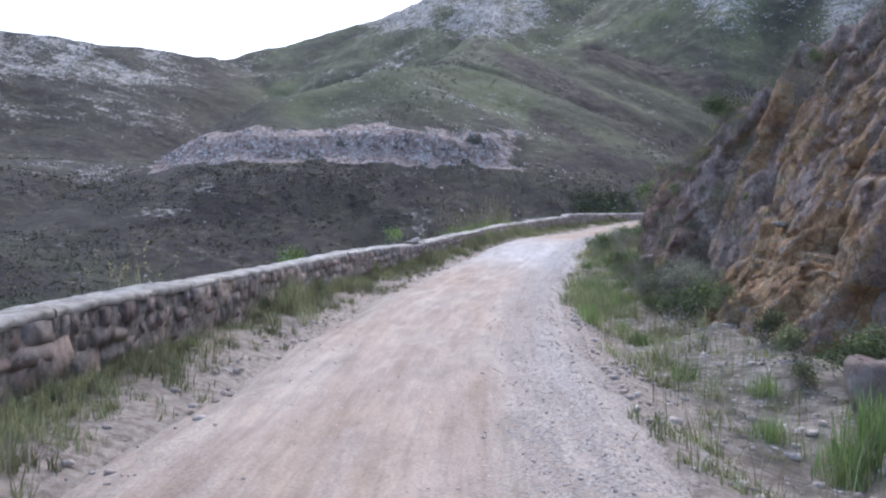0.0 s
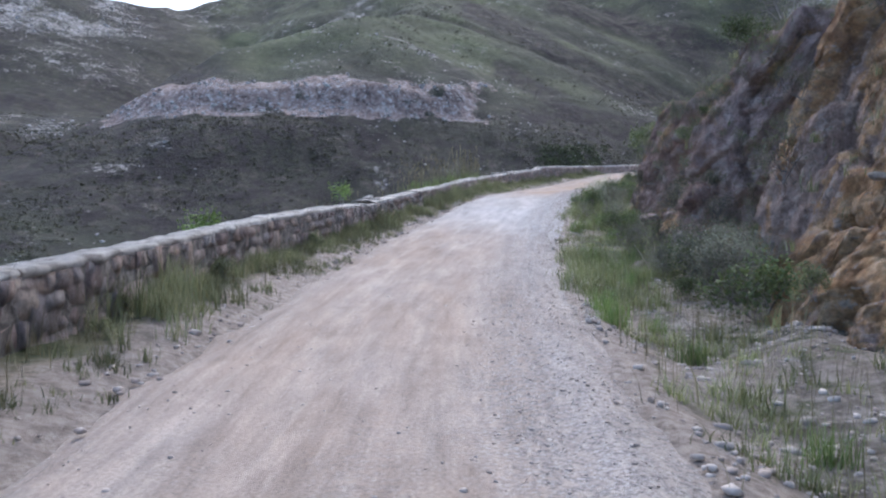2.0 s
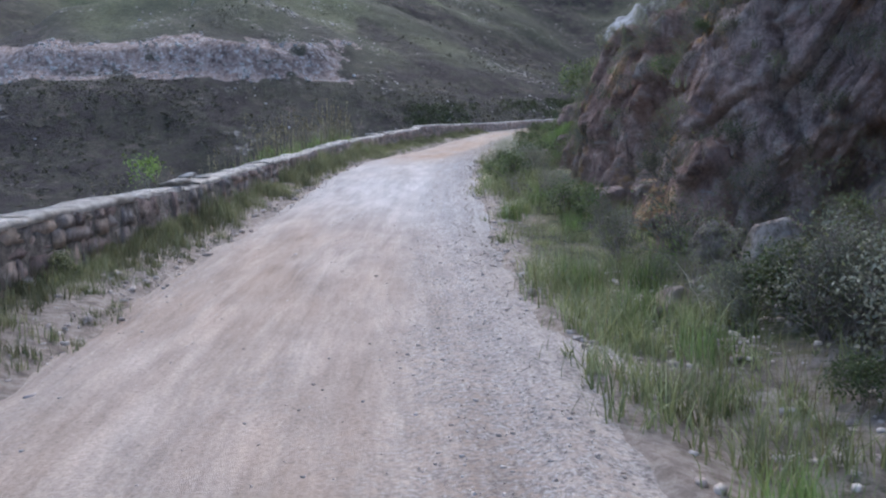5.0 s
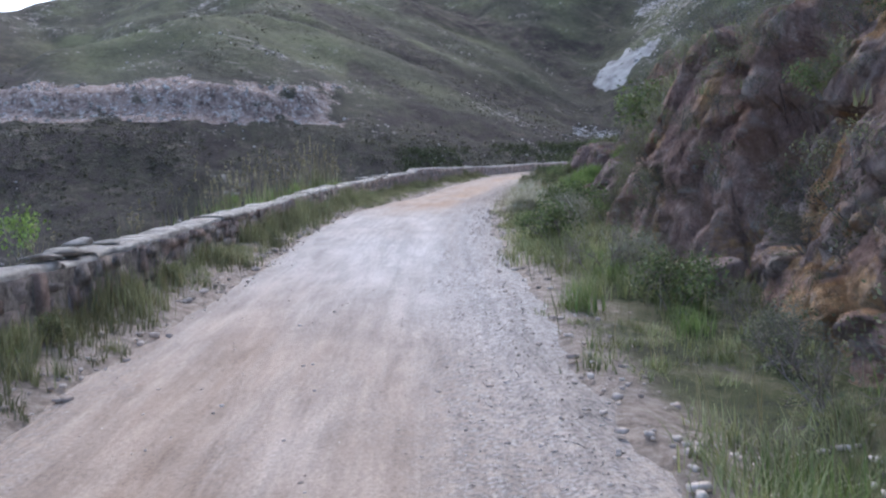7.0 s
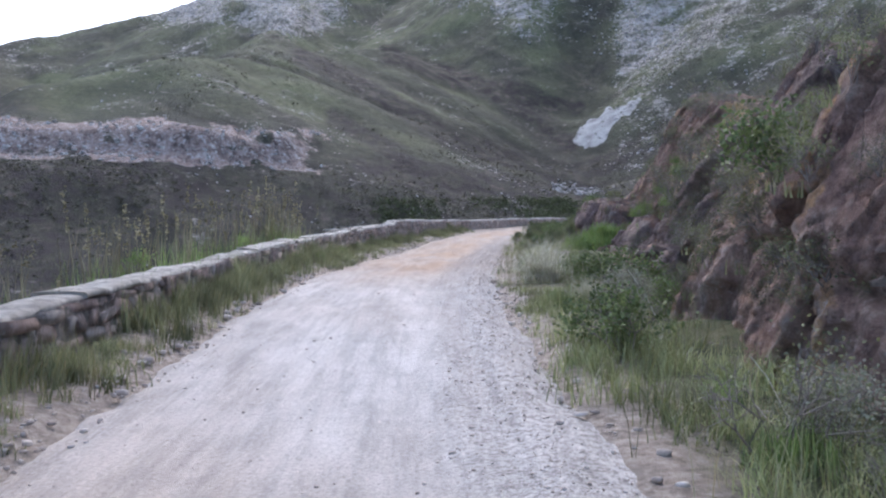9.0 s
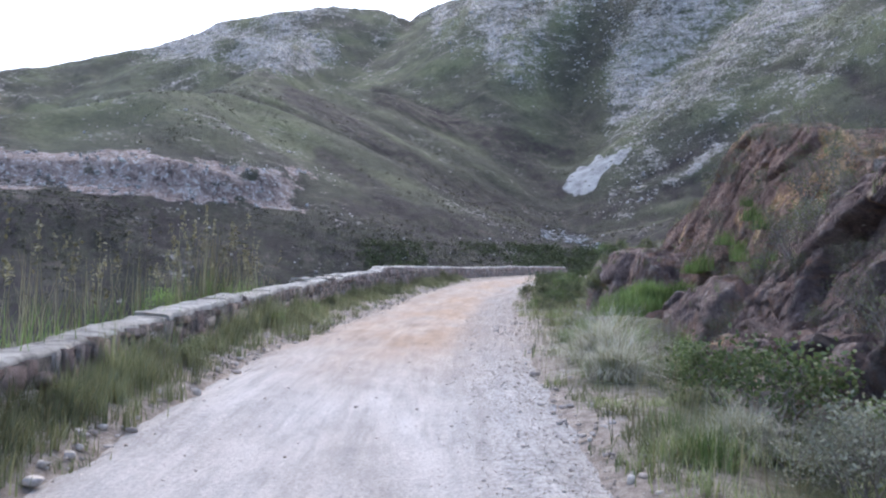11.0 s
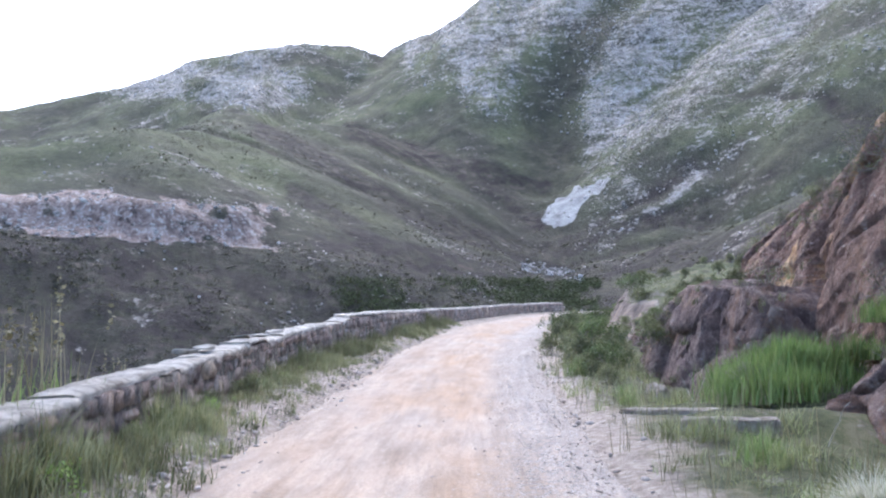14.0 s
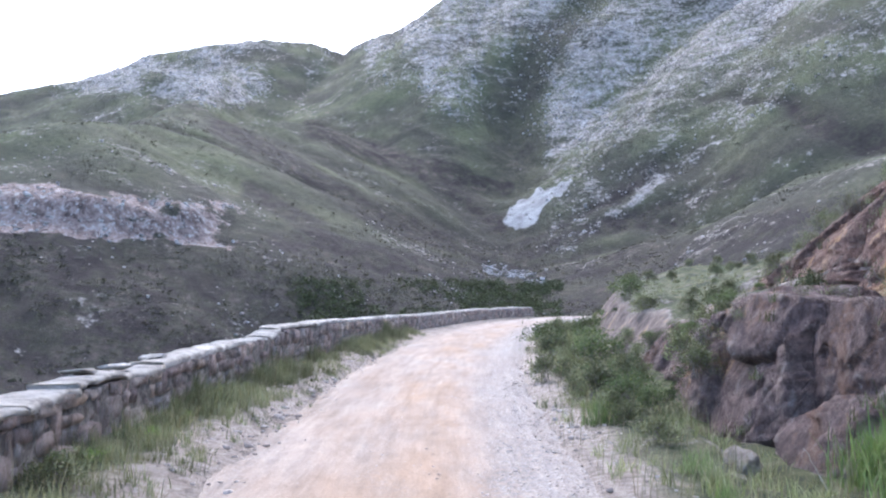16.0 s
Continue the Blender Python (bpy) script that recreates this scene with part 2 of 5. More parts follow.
# ---- materials ----
class Mat:
    """Short hand for node materials."""

    def __init__(self, name, rough=0.9, metal=0.0, spec=0.3):
        self.m = bpy.data.materials.new(name)
        self.m.use_nodes = True
        self.n, self.l = self.m.node_tree.nodes, self.m.node_tree.links
        self.b = self.n["Principled BSDF"]
        self.b.inputs["Roughness"].default_value = rough
        self.b.inputs["Metallic"].default_value = metal
        self.b.inputs["Specular IOR Level"].default_value = spec
        self.place = self.n.new("ShaderNodeNewGeometry").outputs["Position"]

    def scaled(self, vec):
        v = self.n.new("ShaderNodeVectorMath")
        v.operation = 'MULTIPLY'
        self.l.new(self.place, v.inputs[0])
        v.inputs[1].default_value = vec
        return v.outputs[0]

    def noise(self, scale, detail=5, rough=0.6, vec=None, distort=0.0):
        t = self.n.new("ShaderNodeTexNoise")
        t.inputs["Scale"].default_value, t.inputs["Detail"].default_value = scale, detail
        t.inputs["Roughness"].default_value, t.inputs["Distortion"].default_value = rough, distort
        self.l.new(vec or self.place, t.inputs["Vector"])
        return self.math('MULTIPLY_ADD', t.outputs["Fac"], 2.1, -0.55)

    def cells(self, scale, out="Distance", vec=None, feature='F1'):
        t = self.n.new("ShaderNodeTexVoronoi")
        t.feature = feature
        t.inputs["Scale"].default_value = scale
        self.l.new(vec or self.place, t.inputs["Vector"])
        return t.outputs[out]

    def ramp(self, fac, *stops):
        r = self.n.new("ShaderNodeValToRGB")
        e = r.color_ramp.elements
        while len(e) < len(stops):
            e.new(0.5)
        for el, (p, c) in zip(e, stops):
            el.position = p
            el.color = (c, c, c, 1) if isinstance(c, (int, float)) else (*c, 1)
        self.l.new(fac, r.inputs[0])
        return r.outputs[0]

    def mix(self, fac, a, b, kind='MIX'):
        m = self.n.new("ShaderNodeMix")
        m.data_type, m.blend_type = 'RGBA', kind
        for sock, val in ((m.inputs[0], fac), (m.inputs[6], a), (m.inputs[7], b)):
            if isinstance(val, bpy.types.NodeSocket):
                self.l.new(val, sock)
            elif isinstance(val, (int, float)):
                sock.default_value = val if sock.type == 'VALUE' else (val, val, val, 1)
            else:
                sock.default_value = (*val, 1)
        return m.outputs[2]

    def math(self, op, a, b=0.0, c=0.0):
        m = self.n.new("ShaderNodeMath")
        m.operation = op
        m.use_clamp = op == 'MULTIPLY_ADD'
        for sock, val in zip(m.inputs, (a, b, c)):
            if isinstance(val, bpy.types.NodeSocket):
                self.l.new(val, sock)
            else:
                sock.default_value = val
        return m.outputs[0]

    def attr(self, name):
        a = self.n.new("ShaderNodeAttribute")
        a.attribute_name = name
        return a.outputs["Fac"]

    def random(self):
        return self.n.new("ShaderNodeObjectInfo").outputs["Random"]

    def island(self):
        return self.n.new("ShaderNodeNewGeometry").outputs["Random Per Island"]

    def color(self, sock):
        self.l.new(sock, self.b.inputs["Base Color"])
        return self

    def bump(self, height, strength=0.5, dist=0.05):
        b = self.n.new("ShaderNodeBump")
        b.inputs["Strength"].default_value, b.inputs["Distance"].default_value = strength, dist
        self.l.new(height, b.inputs["Height"])
        self.l.new(b.outputs[0], self.b.inputs["Normal"])
        return self


def make_ground_material():
    m = Mat("hillside")
    green = m.ramp(m.noise(0.022, 7, 0.65), (0.25, (0.050, 0.050, 0.036)), (0.5, (0.080, 0.086, 0.050)), (0.75, (0.116, 0.126, 0.064)))
    scrub = m.ramp(m.noise(0.12, 8, 0.75), (0.28, (0.016, 0.013, 0.014)), (0.46, (0.036, 0.028, 0.029)), (0.58, (0.038, 0.038, 0.025)), (0.76, (0.090, 0.070, 0.063)))
    veg = m.mix(m.attr("scrub"), green, scrub)
    speck = m.ramp(m.noise(0.55, 9, 0.85), (0.25, 0.60), (0.50, 0.98), (0.75, 1.35))
    veg = m.mix(1.0, veg, speck, 'MULTIPLY')
    rock = m.ramp(m.noise(0.30, 10, 0.8, m.scaled((1, 1, 1.6)), 0.8), (0.28, (0.13, 0.110, 0.098)), (0.43, (0.28, 0.247, 0.222)), (0.57, (0.42, 0.38, 0.347)), (0.74, (0.60, 0.555, 0.515)))
    rk = m.math('ADD', m.attr("rock"), m.math('ADD', m.math('SUBTRACT', m.math('MULTIPLY', m.noise(0.42, 9, 0.8), 1.3), 0.65), m.math('SUBTRACT', m.math('MULTIPLY', m.noise(0.07, 6, 0.7, m.scaled((1, 1, 2))), 0.9), 0.45)))
    rk = m.ramp(rk, (0.40, 0.0), (0.66, 1.0))
    col = m.mix(rk, veg, rock)
    crag = m.ramp(m.noise(0.22, 10, 0.82, m.scaled((1.5, 1.5, 0.55)), 0.8), (0.26, (0.055, 0.040, 0.037)), (0.42, (0.21, 0.148, 0.130)), (0.58, (0.34, 0.25, 0.22)), (0.76, (0.52, 0.44, 0.40)))
    cf = m.ramp(m.math('ADD', m.attr("cliff"), m.math('SUBTRACT', m.math('MULTIPLY', m.noise(0.10, 9, 0.8, m.scaled((1, 1, 1.8))), 1.5), 0.85)), (0.40, 0.0), (0.56, 1.0))
    flake = m.ramp(m.noise(0.55, 9, 0.85, m.scaled((1, 1, 0.7))), (0.56, 0.0), (0.70, 0.9))
    crag = m.mix(flake, crag, (0.64, 0.59, 0.56))
    col = m.mix(cf, col, crag)
    pale = m.ramp(m.noise(0.10, 7, 0.7, m.scaled((1, 1, 0.3))), (0.2, (0.22, 0.21, 0.205)), (0.5, (0.37, 0.36, 0.35)), (0.8, (0.48, 0.47, 0.46)))
    sl = m.ramp(m.math('ADD', m.attr("slab"), m.math('SUBTRACT', m.math('MULTIPLY', m.noise(0.25, 8, 0.8), 0.7), 0.35)), (0.44, 0.0), (0.54, 1.0))
    col = m.mix(sl, col, pale)
    # soil, gravel and turf on the shelf beside the road
    soil = m.ramp(m.noise(2.6, 9, 0.75), (0.3, (0.10, 0.085, 0.070)), (0.48, (0.20, 0.170, 0.145)), (0.68, (0.34, 0.30, 0.265)))
    turf = m.ramp(m.noise(1.4, 8, 0.75), (0.3, (0.040, 0.044, 0.022)), (0.52, (0.080, 0.092, 0.036)), (0.72, (0.16, 0.145, 0.085)))
    near = m.mix(m.ramp(m.math('ADD', m.attr("turf"), m.math('SUBTRACT', m.math('MULTIPLY', m.noise(1.9, 7, 0.75), 1.0), 0.5)), (0.4, 0.0), (0.6, 1.0)), soil, turf)
    near = m.mix(m.attr("bankrock"), near, m.ramp(m.noise(1.1, 9, 0.75), (0.3, (0.075, 0.056, 0.052)), (0.5, (0.175, 0.130, 0.114)), (0.66, (0.29, 0.225, 0.19)), (0.75, (0.38, 0.25, 0.15))))
    near = m.mix(m.math('MULTIPLY', m.attr("dust"), m.ramp(m.noise(3.5, 7, 0.75), (0.34, 0.60), (0.54, 1.0))), near, m.ramp(m.noise(7, 8, 0.8), (0.30, (0.27, 0.213, 0.175)), (0.5, (0.39, 0.318, 0.268)), (0.70, (0.49, 0.415, 0.36))))
    col = m.mix(m.attr("shelf"), col, near)
    m.color(col)
    rough = m.math('MULTIPLY', m.noise(1.1, 10, 0.8), m.math('MULTIPLY_ADD', m.attr("shelf"), -0.9, 1.0))
    grain = m.math('MULTIPLY', m.noise(14, 8, 0.8), m.math('MULTIPLY', m.attr("shelf"), 0.07))
    m.bump(m.math('ADD', rough, grain), 1.0, 0.35)
    return m.m


def make_road_material():
    m = Mat("gravel road", rough=0.95)
    own = m.n.new("ShaderNodeCombineXYZ")     # across and along the road
    m.l.new(m.attr("across"), own.inputs[0])
    m.l.new(m.attr("along"), own.inputs[1])
    m.place = own.outputs[0]
    long = m.scaled((1.0, 0.09, 1.0))
    base = m.ramp(m.noise(1.8, 7, 0.7, long), (0.2, (0.335, 0.250, 0.195)), (0.5, (0.425, 0.333, 0.268)), (0.8, (0.50, 0.412, 0.345)))
    pale = m.ramp(m.noise(1.4, 7, 0.7, long), (0.2, (0.43, 0.395, 0.37)), (0.5, (0.51, 0.475, 0.45)), (0.8, (0.585, 0.55, 0.525)))
    col = m.mix(m.attr("pale"), base, pale)
    ochre = m.math('MULTIPLY', m.attr("ochre"), m.ramp(m.noise(0.7, 6, 0.7, m.scaled((1, 0.20, 1))), (0.25, 0.12), (0.72, 0.75)))
    col = m.mix(ochre, col, (0.43, 0.285, 0.185))
    loose = m.math('MULTIPLY', m.attr("loose"), m.ramp(m.noise(9, 7, 0.85), (0.42, 0.0), (0.54, 0.9)))
    col = m.mix(loose, col, m.ramp(m.noise(26, 5, 0.8), (0.38, (0.15, 0.128, 0.118)), (0.5, (0.30, 0.27, 0.25)), (0.64, (0.52, 0.48, 0.45))))
    grit = m.ramp(m.noise(30, 7, 0.85), (0.25, 0.66), (0.5, 1.0), (0.75, 1.22))
    col = m.mix(1.0, col, grit, 'MULTIPLY')
    streak = m.ramp(m.noise(6.0, 5, 0.7, m.scaled((1, 0.07, 1))), (0.25, 0.84), (0.5, 0.98), (0.75, 1.05))
    col = m.mix(1.0, col, streak, 'MULTIPLY')
    patch = m.ramp(m.noise(1.3, 8, 0.8, m.scaled((1, 0.55, 1))), (0.30, 0.86), (0.55, 1.0), (0.8, 1.05))
    col = m.mix(1.0, col, patch, 'MULTIPLY')
    pebble = m.ramp(m.noise(13, 6, 0.85, m.scaled((1, 0.8, 1))), (0.18, 0.55), (0.34, 1.0), (0.78, 1.0), (0.92, 1.25))
    col = m.mix(1.0, col, pebble, 'MULTIPLY')
    m.color(col)
    m.bump(m.noise(24, 9, 0.82), 0.6, 0.014)
    return m.m


MAT_GROUND = make_ground_material()
MAT_ROAD = make_road_material()


# ---- building help ----
def link_mesh(name, verts, faces, material, parent=None, label="", shade=False):
    me = bpy.data.meshes.new(name)
    me.from_pydata(verts, [], faces)
    me.update()
    if material:
        me.materials.append(material)
    if shade:
        me.shade_smooth()
    ob = new(name, me)
    if parent is not None:
        ob.parent = parent
    if label:
        ob["label"] = label
    return ob


def grid_mesh(name, X, Y, Z, material, attrs=None):
    """A sheet over a grid of places (2D arrays), with named masks."""
    ny, nx = X.shape
    me = bpy.data.meshes.new(name)
    me.vertices.add(nx * ny)
    me.vertices.foreach_set("co", np.stack([X, Y, Z], -1).reshape(-1).astype(np.float32))
    i = np.arange(nx * ny).reshape(ny, nx)
    q = np.stack([i[:-1, :-1], i[:-1, 1:], i[1:, 1:], i[1:, :-1]], -1).reshape(-1, 4)
    me.loops.add(q.size)
    me.loops.foreach_set("vertex_index", q.reshape(-1).astype(np.int32))
    me.polygons.add(len(q))
    me.polygons.foreach_set("loop_start", np.arange(0, q.size, 4, dtype=np.int32))
    me.polygons.foreach_set("loop_total", np.full(len(q), 4, dtype=np.int32))
    me.update(calc_edges=True)
    me.validate()
    me.shade_smooth()
    for key, val in (attrs or {}).items():
        a = me.attributes.new(key, 'FLOAT', 'POINT')
        a.data.foreach_set("value", np.asarray(val, np.float32).reshape(-1))
    me.materials.append(material)
    return new(name, me)


# ---- ground ----
def steps(*parts):
    out = []
    for a, b, n in parts:
        out.extend(np.linspace(a, b, n, endpoint=False))
    return np.array(out + [parts[-1][1]])


def build_ground():
    xs = steps((-1600, -500, 28), (-500, -160, 46), (-160, -40, 70), (-40, -7, 50), (-7, 32, 150), (32, 60, 45), (60, 330, 150), (330, 700, 60), (700, 2000, 26))
    ys = steps((-1500, -60, 20), (-60, -2, 30), (-2, 90, 300), (90, 130, 70), (130, 420, 170), (420, 640, 100), (640, 1100, 120), (1100, 2600, 30))
    X, Y = np.meshgrid(xs, ys)
    Z = land(X, Y)
    d = offset(X, Y)
    Zr = Z - 0.10 * smooth(0.35, 0.0, np.abs(d + 0.075) - 2.0) * smooth(-70, -50, Y) * smooth(160, 140, Y)
    gz, gx = np.gradient(Z, ys, xs)
    steep = np.hypot(gx, gz)
    far = smooth(120, 220, np.hypot(X, Y))
    # bare rock: the cliff round the spur, crags high up, the strewn mountain on the right
    knobs = far * (0.10 + 0.42 * fbm(X / 34, Y / 34, 3, 97)) * smooth(-20, 10, Z)
    rock = np.clip(np.maximum(high_share(X, Y, Z), np.maximum(strewn_share(X, Y, Z), knobs)), 0, 1) * far
    knob_off = gully_share(X, Y, Z)
    rock = rock * (1 - 0.85 * knob_off)
    chan = channels(X, Y)
    cut = smooth(30, 6, line_gap(X, Y, GULLY)) * smooth(400, 480, Y)
    rock = rock * (1 - 0.6 * chan * smooth(600, 430, Y)) * (1 - 0.85 * cut)
    slab = slab_share(X, Y, Z)
    # dark scrub low on the slopes and in the gullies
    low = smooth(43, 28, Z - 0.03 * (X + 40) + 5 * fbm(X / 40, Y / 40, 3, 110)) * (1 - smooth(360, 520, Y) * 0.45)
    # west slopes: dark scrub, with shade on the far skyline painted in too
    west = 0.85 * smooth(-9, -15, bearing(X, Y, Z)[0]) * far
    az, el = bearing(X, Y, Z)
    flank = 0.62 * far * smooth(0, 4, az) * smooth(23, 20, az) * smooth(10.5, 7.0, el) * (0.75 + 0.9 * fbm((el + 0.55 * az) / 1.1, az / 9, 3, 119))
    low = np.maximum(low, flank)
    scrub = np.clip(np.maximum(np.maximum(np.maximum(low, 1.0 * chan * far * (1 - 0.85 * smooth(430, 600, Y))), np.maximum(0.65 * cut, gully_share(X, Y, Z))), west) + 0.30 * fbm(X / 35, Y / 35, 3, 115), 0, 1) * (1 - 0.65 * smooth(0.02, 0.25, fbm(X / 26, Y / 26, 4, 116)) * smooth(270, 210, Y))
    shelf = smooth(-6, -4.5, d) * smooth(22, 13, d) * smooth(135, 110, Y)
    turf = np.clip(smooth(ROAD_L - 0.45, ROAD_L - 1.1, d) * 0.8 + smooth(ROAD_R + 0.1, ROAD_R + 0.7, d) * 0.75 * smooth(0.9, 0.3, steep) * (1 - 0.55 * smooth(26, 20, Y) * smooth(2.4, 3.0, d)), 0, 1)
    dust = smooth(0.75, 0.15, np.maximum(0.60 * (d - ROAD_R), 0.45 * (ROAD_L - d)) + 0.45 * fbm(X / 0.8, Y / 1.2, 3, 117)) + 0.45 * smooth(2.0, 2.6, d) * smooth(6.4, 4.6, d) * smooth(26, 20, Y) * smooth(-0.1, 0.25, fbm(X / 1.1, Y / 1.1, 3, 118))
    bankrock = smooth(0.55, 0.95, steep) * smooth(2.6, 4.0, d) * 0.9
    ob = grid_mesh("ground", X, Y, Zr, MAT_GROUND, dict(rock=rock, slab=slab, scrub=scrub, shelf=shelf, turf=turf, bankrock=bankrock, dust=dust, cliff=cliff_share(X, Y, Z)))
    return tagged(ob, "steep green and dark scrubby mountain slopes with pale rock bands", "hillside", kind="structure")


def track(D, Y, c, w):
    """A wheel track at c right of the middle line, 0 to 1."""
    return np.exp(-((D - c - 0.12 * np.sin(Y / 9)) / w) ** 2)


def road_surface(X, Y, D):
    Z = road_z(Y) + 0.02 + 0.05 * (1 - (D / 2.2) ** 2) - 0.035 * track(D, Y, 0.75, 0.28) - 0.03 * track(D, Y, -0.75, 0.3) - 0.02 * track(D, Y, 1.35, 0.12) + 0.03 * track(D, Y, 1.62, 0.2)
    return Z + 0.02 * fbm(X / 0.9, Y / 1.6, 2, 130)


def build_road():
    ys = steps((-40, -2, 120), (-2, 60, 520), (60, 135, 420))
    ds = np.linspace(-2.75, 2.6, 66)
    Y, D = np.meshgrid(ys, ds, indexing="ij")
    X, _ = beside(Y, D)
    wob = 0.34 * fbm(Y / 0.9, D * 0 + np.sign(D) * 5, 4, 120) + 0.28 * fbm(Y / 5, D * 0 + np.sign(D) * 9, 2, 121)
    edge = np.maximum(D - ROAD_R, ROAD_L - D) + wob
    rut = lambda c, w: track(D, Y, c, w)
    Z = road_surface(X, Y, D)
    Z = Z - 0.16 * smooth(-0.45, 0.6, edge)
    loose = np.clip(smooth(0.5, 1.4, D) + 0.35 * smooth(-1.4, -1.9, D) + 0.5 * fbm(X / 0.6, Y / 2, 3, 133) + 0.1, 0, 1)
    pale = np.clip(smooth(27, 36, Y + 1.2 * D) * smooth(54, 45, Y) * 0.9 + 0.18 * smooth(50, 60, Y) + 0.30 * smooth(1.0, 1.8, D) + 0.30 * fbm(X / 1.2, Y / 5, 3, 135), 0, 1)
    ochre = np.clip(smooth(44, 54, Y) * smooth(120, 90, Y) * (rut(-0.1, 0.9) + 0.35) + 0.25 * rut(-0.3, 0.7) * smooth(30, 20, Y), 0, 1)
    ob = grid_mesh("road", X, Y, Z, MAT_ROAD, dict(loose=loose, pale=pale, ochre=ochre, across=D, along=Y * 1.08))
    return tagged(ob, "pinkish-buff gravel mountain road with wheel tracks", "road", kind="structure")


build_ground()
build_road()


# ---- more materials ----
def make_stone_material(name, dark, mid, light, spread=0.35, scale=1.0):
    m = Mat(name, rough=0.92)
    v = m.noise(3.2 * scale, 8, 0.7, None, 0.4)
    col = m.ramp(v, (0.3, dark), (0.5, mid), (0.72, light))
    tone = m.ramp(m.random(), (0.0, 1 - spread), (1.0, 1 + spread))
    col = m.mix(1.0, col, tone, 'MULTIPLY')
    lichen = m.ramp(m.noise(7 * scale, 6, 0.75), (0.70, 0.0), (0.84, 0.55))
    col = m.mix(lichen, col, (0.36, 0.34, 0.30))
    m.color(col)
    m.bump(m.noise(9 * scale, 10, 0.8), 1.0, 0.05)
    return m.m


def make_wallstone_material():
    """Field stones of mixed beds: purple-brown, buff, grey, pink and pale ochre."""
    m = Mat("wall stone", rough=0.92)
    pick = m.math('FRACT', m.math('ADD', m.random(), m.island()))
    col = m.ramp(pick, (0.0, (0.26, 0.195, 0.182)), (0.22, (0.40, 0.295, 0.255)), (0.42, (0.39, 0.345, 0.32)), (0.6, (0.31, 0.245, 0.225)), (0.8, (0.50, 0.375, 0.315)), (1.0, (0.55, 0.455, 0.37)))
    col = m.mix(1.0, col, m.ramp(m.noise(4.5, 8, 0.75), (0.15, 0.45), (0.5, 0.95), (0.85, 1.45)), 'MULTIPLY')
    stain = m.ramp(m.noise(1.6, 7, 0.75), (0.58, 0.0), (0.74, 0.6))
    col = m.mix(stain, col, (0.13, 0.108, 0.10))
    lichen = m.ramp(m.noise(6, 7, 0.8), (0.66, 0.0), (0.80, 0.6))
    col = m.mix(lichen, col, (0.50, 0.47, 0.43))
    m.color(col)
    m.bump(m.noise(8, 10, 0.8), 1.0, 0.045)
    return m.m


def make_cliff_material(name, ochre_share, pale_share, body_tones):
    m = Mat(name, rough=0.9)
    tilt = m.scaled((1.0, 1.0, 0.6))
    body = m.ramp(m.noise(1.7, 10, 0.80, tilt, 0.9), *zip((0.18, 0.42, 0.62, 0.82), body_tones))
    ochre = m.ramp(m.noise(1.6, 8, 0.75), (0.2, (0.32, 0.155, 0.072)), (0.5, (0.56, 0.335, 0.165)), (0.8, (0.68, 0.51, 0.33)))
    where = m.ramp(m.noise(0.42, 8, 0.7, m.scaled((1, 1, 0.6)), 0.4), (0.66 - ochre_share, 0.0), (0.76 - ochre_share, 0.9))
    col = m.mix(where, body, ochre)
    pale = m.ramp(m.noise(2.2, 9, 0.78), (0.74 - pale_share, 0.0), (0.82 - pale_share, 0.8))
    col = m.mix(pale, col, (0.56, 0.50, 0.46))
    black = m.ramp(m.noise(0.8, 9, 0.78, m.scaled((1.3, 1.3, 0.4))), (0.68, 0.0), (0.82, 0.35))
    col = m.mix(black, col, (0.105, 0.082, 0.082))
    fine = m.noise(9.0, 10, 0.85)
    col = m.mix(1.0, col, m.ramp(fine, (0.18, 0.55), (0.5, 1.08), (0.82, 1.55)), 'MULTIPLY')
    blotch = m.ramp(m.noise(0.75, 9, 0.8, None, 1.0), (0.55, 0.0), (0.68, 0.55))
    col = m.mix(blotch, col, (0.30, 0.165, 0.105))
    flake = m.ramp(m.noise(6.5, 9, 0.85, m.scaled((0.6, 0.6, 1.6))), (0.70, 0.0), (0.80, 0.8))
    col = m.mix(flake, col, (0.58, 0.51, 0.46))
    # hair cracks
    warp = m.n.new("ShaderNodeVectorMath")
    warp.operation = 'ADD'
    m.l.new(tilt, warp.inputs[0])
    m.l.new(m.mix(1.0, m.ramp(m.noise(1.3, 5), (0.0, 0.0), (1.0, 0.5)), m.ramp(m.noise(2.9, 5), (0.0, 0.0), (1.0, 0.4)), 'ADD'), warp.inputs[1])
    edge = m.cells(1.5, "Distance", warp.outputs[0], 'DISTANCE_TO_EDGE')
    crack = m.ramp(edge, (0.0, 1.0), (0.030, 0.0))
    col = m.mix(m.math('MULTIPLY', crack, 0.45), col, (0.075, 0.058, 0.054))
    # pale worn edges; shade in the creases darkened into the colour
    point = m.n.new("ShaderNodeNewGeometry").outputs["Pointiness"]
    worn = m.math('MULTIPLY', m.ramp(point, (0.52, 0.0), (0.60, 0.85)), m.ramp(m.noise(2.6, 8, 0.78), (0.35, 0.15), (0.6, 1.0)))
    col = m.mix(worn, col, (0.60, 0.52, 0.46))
    crease_shade = m.ramp(point, (0.40, 0.35), (0.47, 0.0))
    col = m.mix(crease_shade, col, (0.085, 0.062, 0.058))
    m.color(col)
    h = m.math('SUBTRACT', m.math('ADD', m.noise(2.2, 12, 0.8), m.math('MULTIPLY', fine, 0.35)), m.math('MULTIPLY', crack, 0.5))
    m.bump(h, 1.0, 0.15)
    return m.m


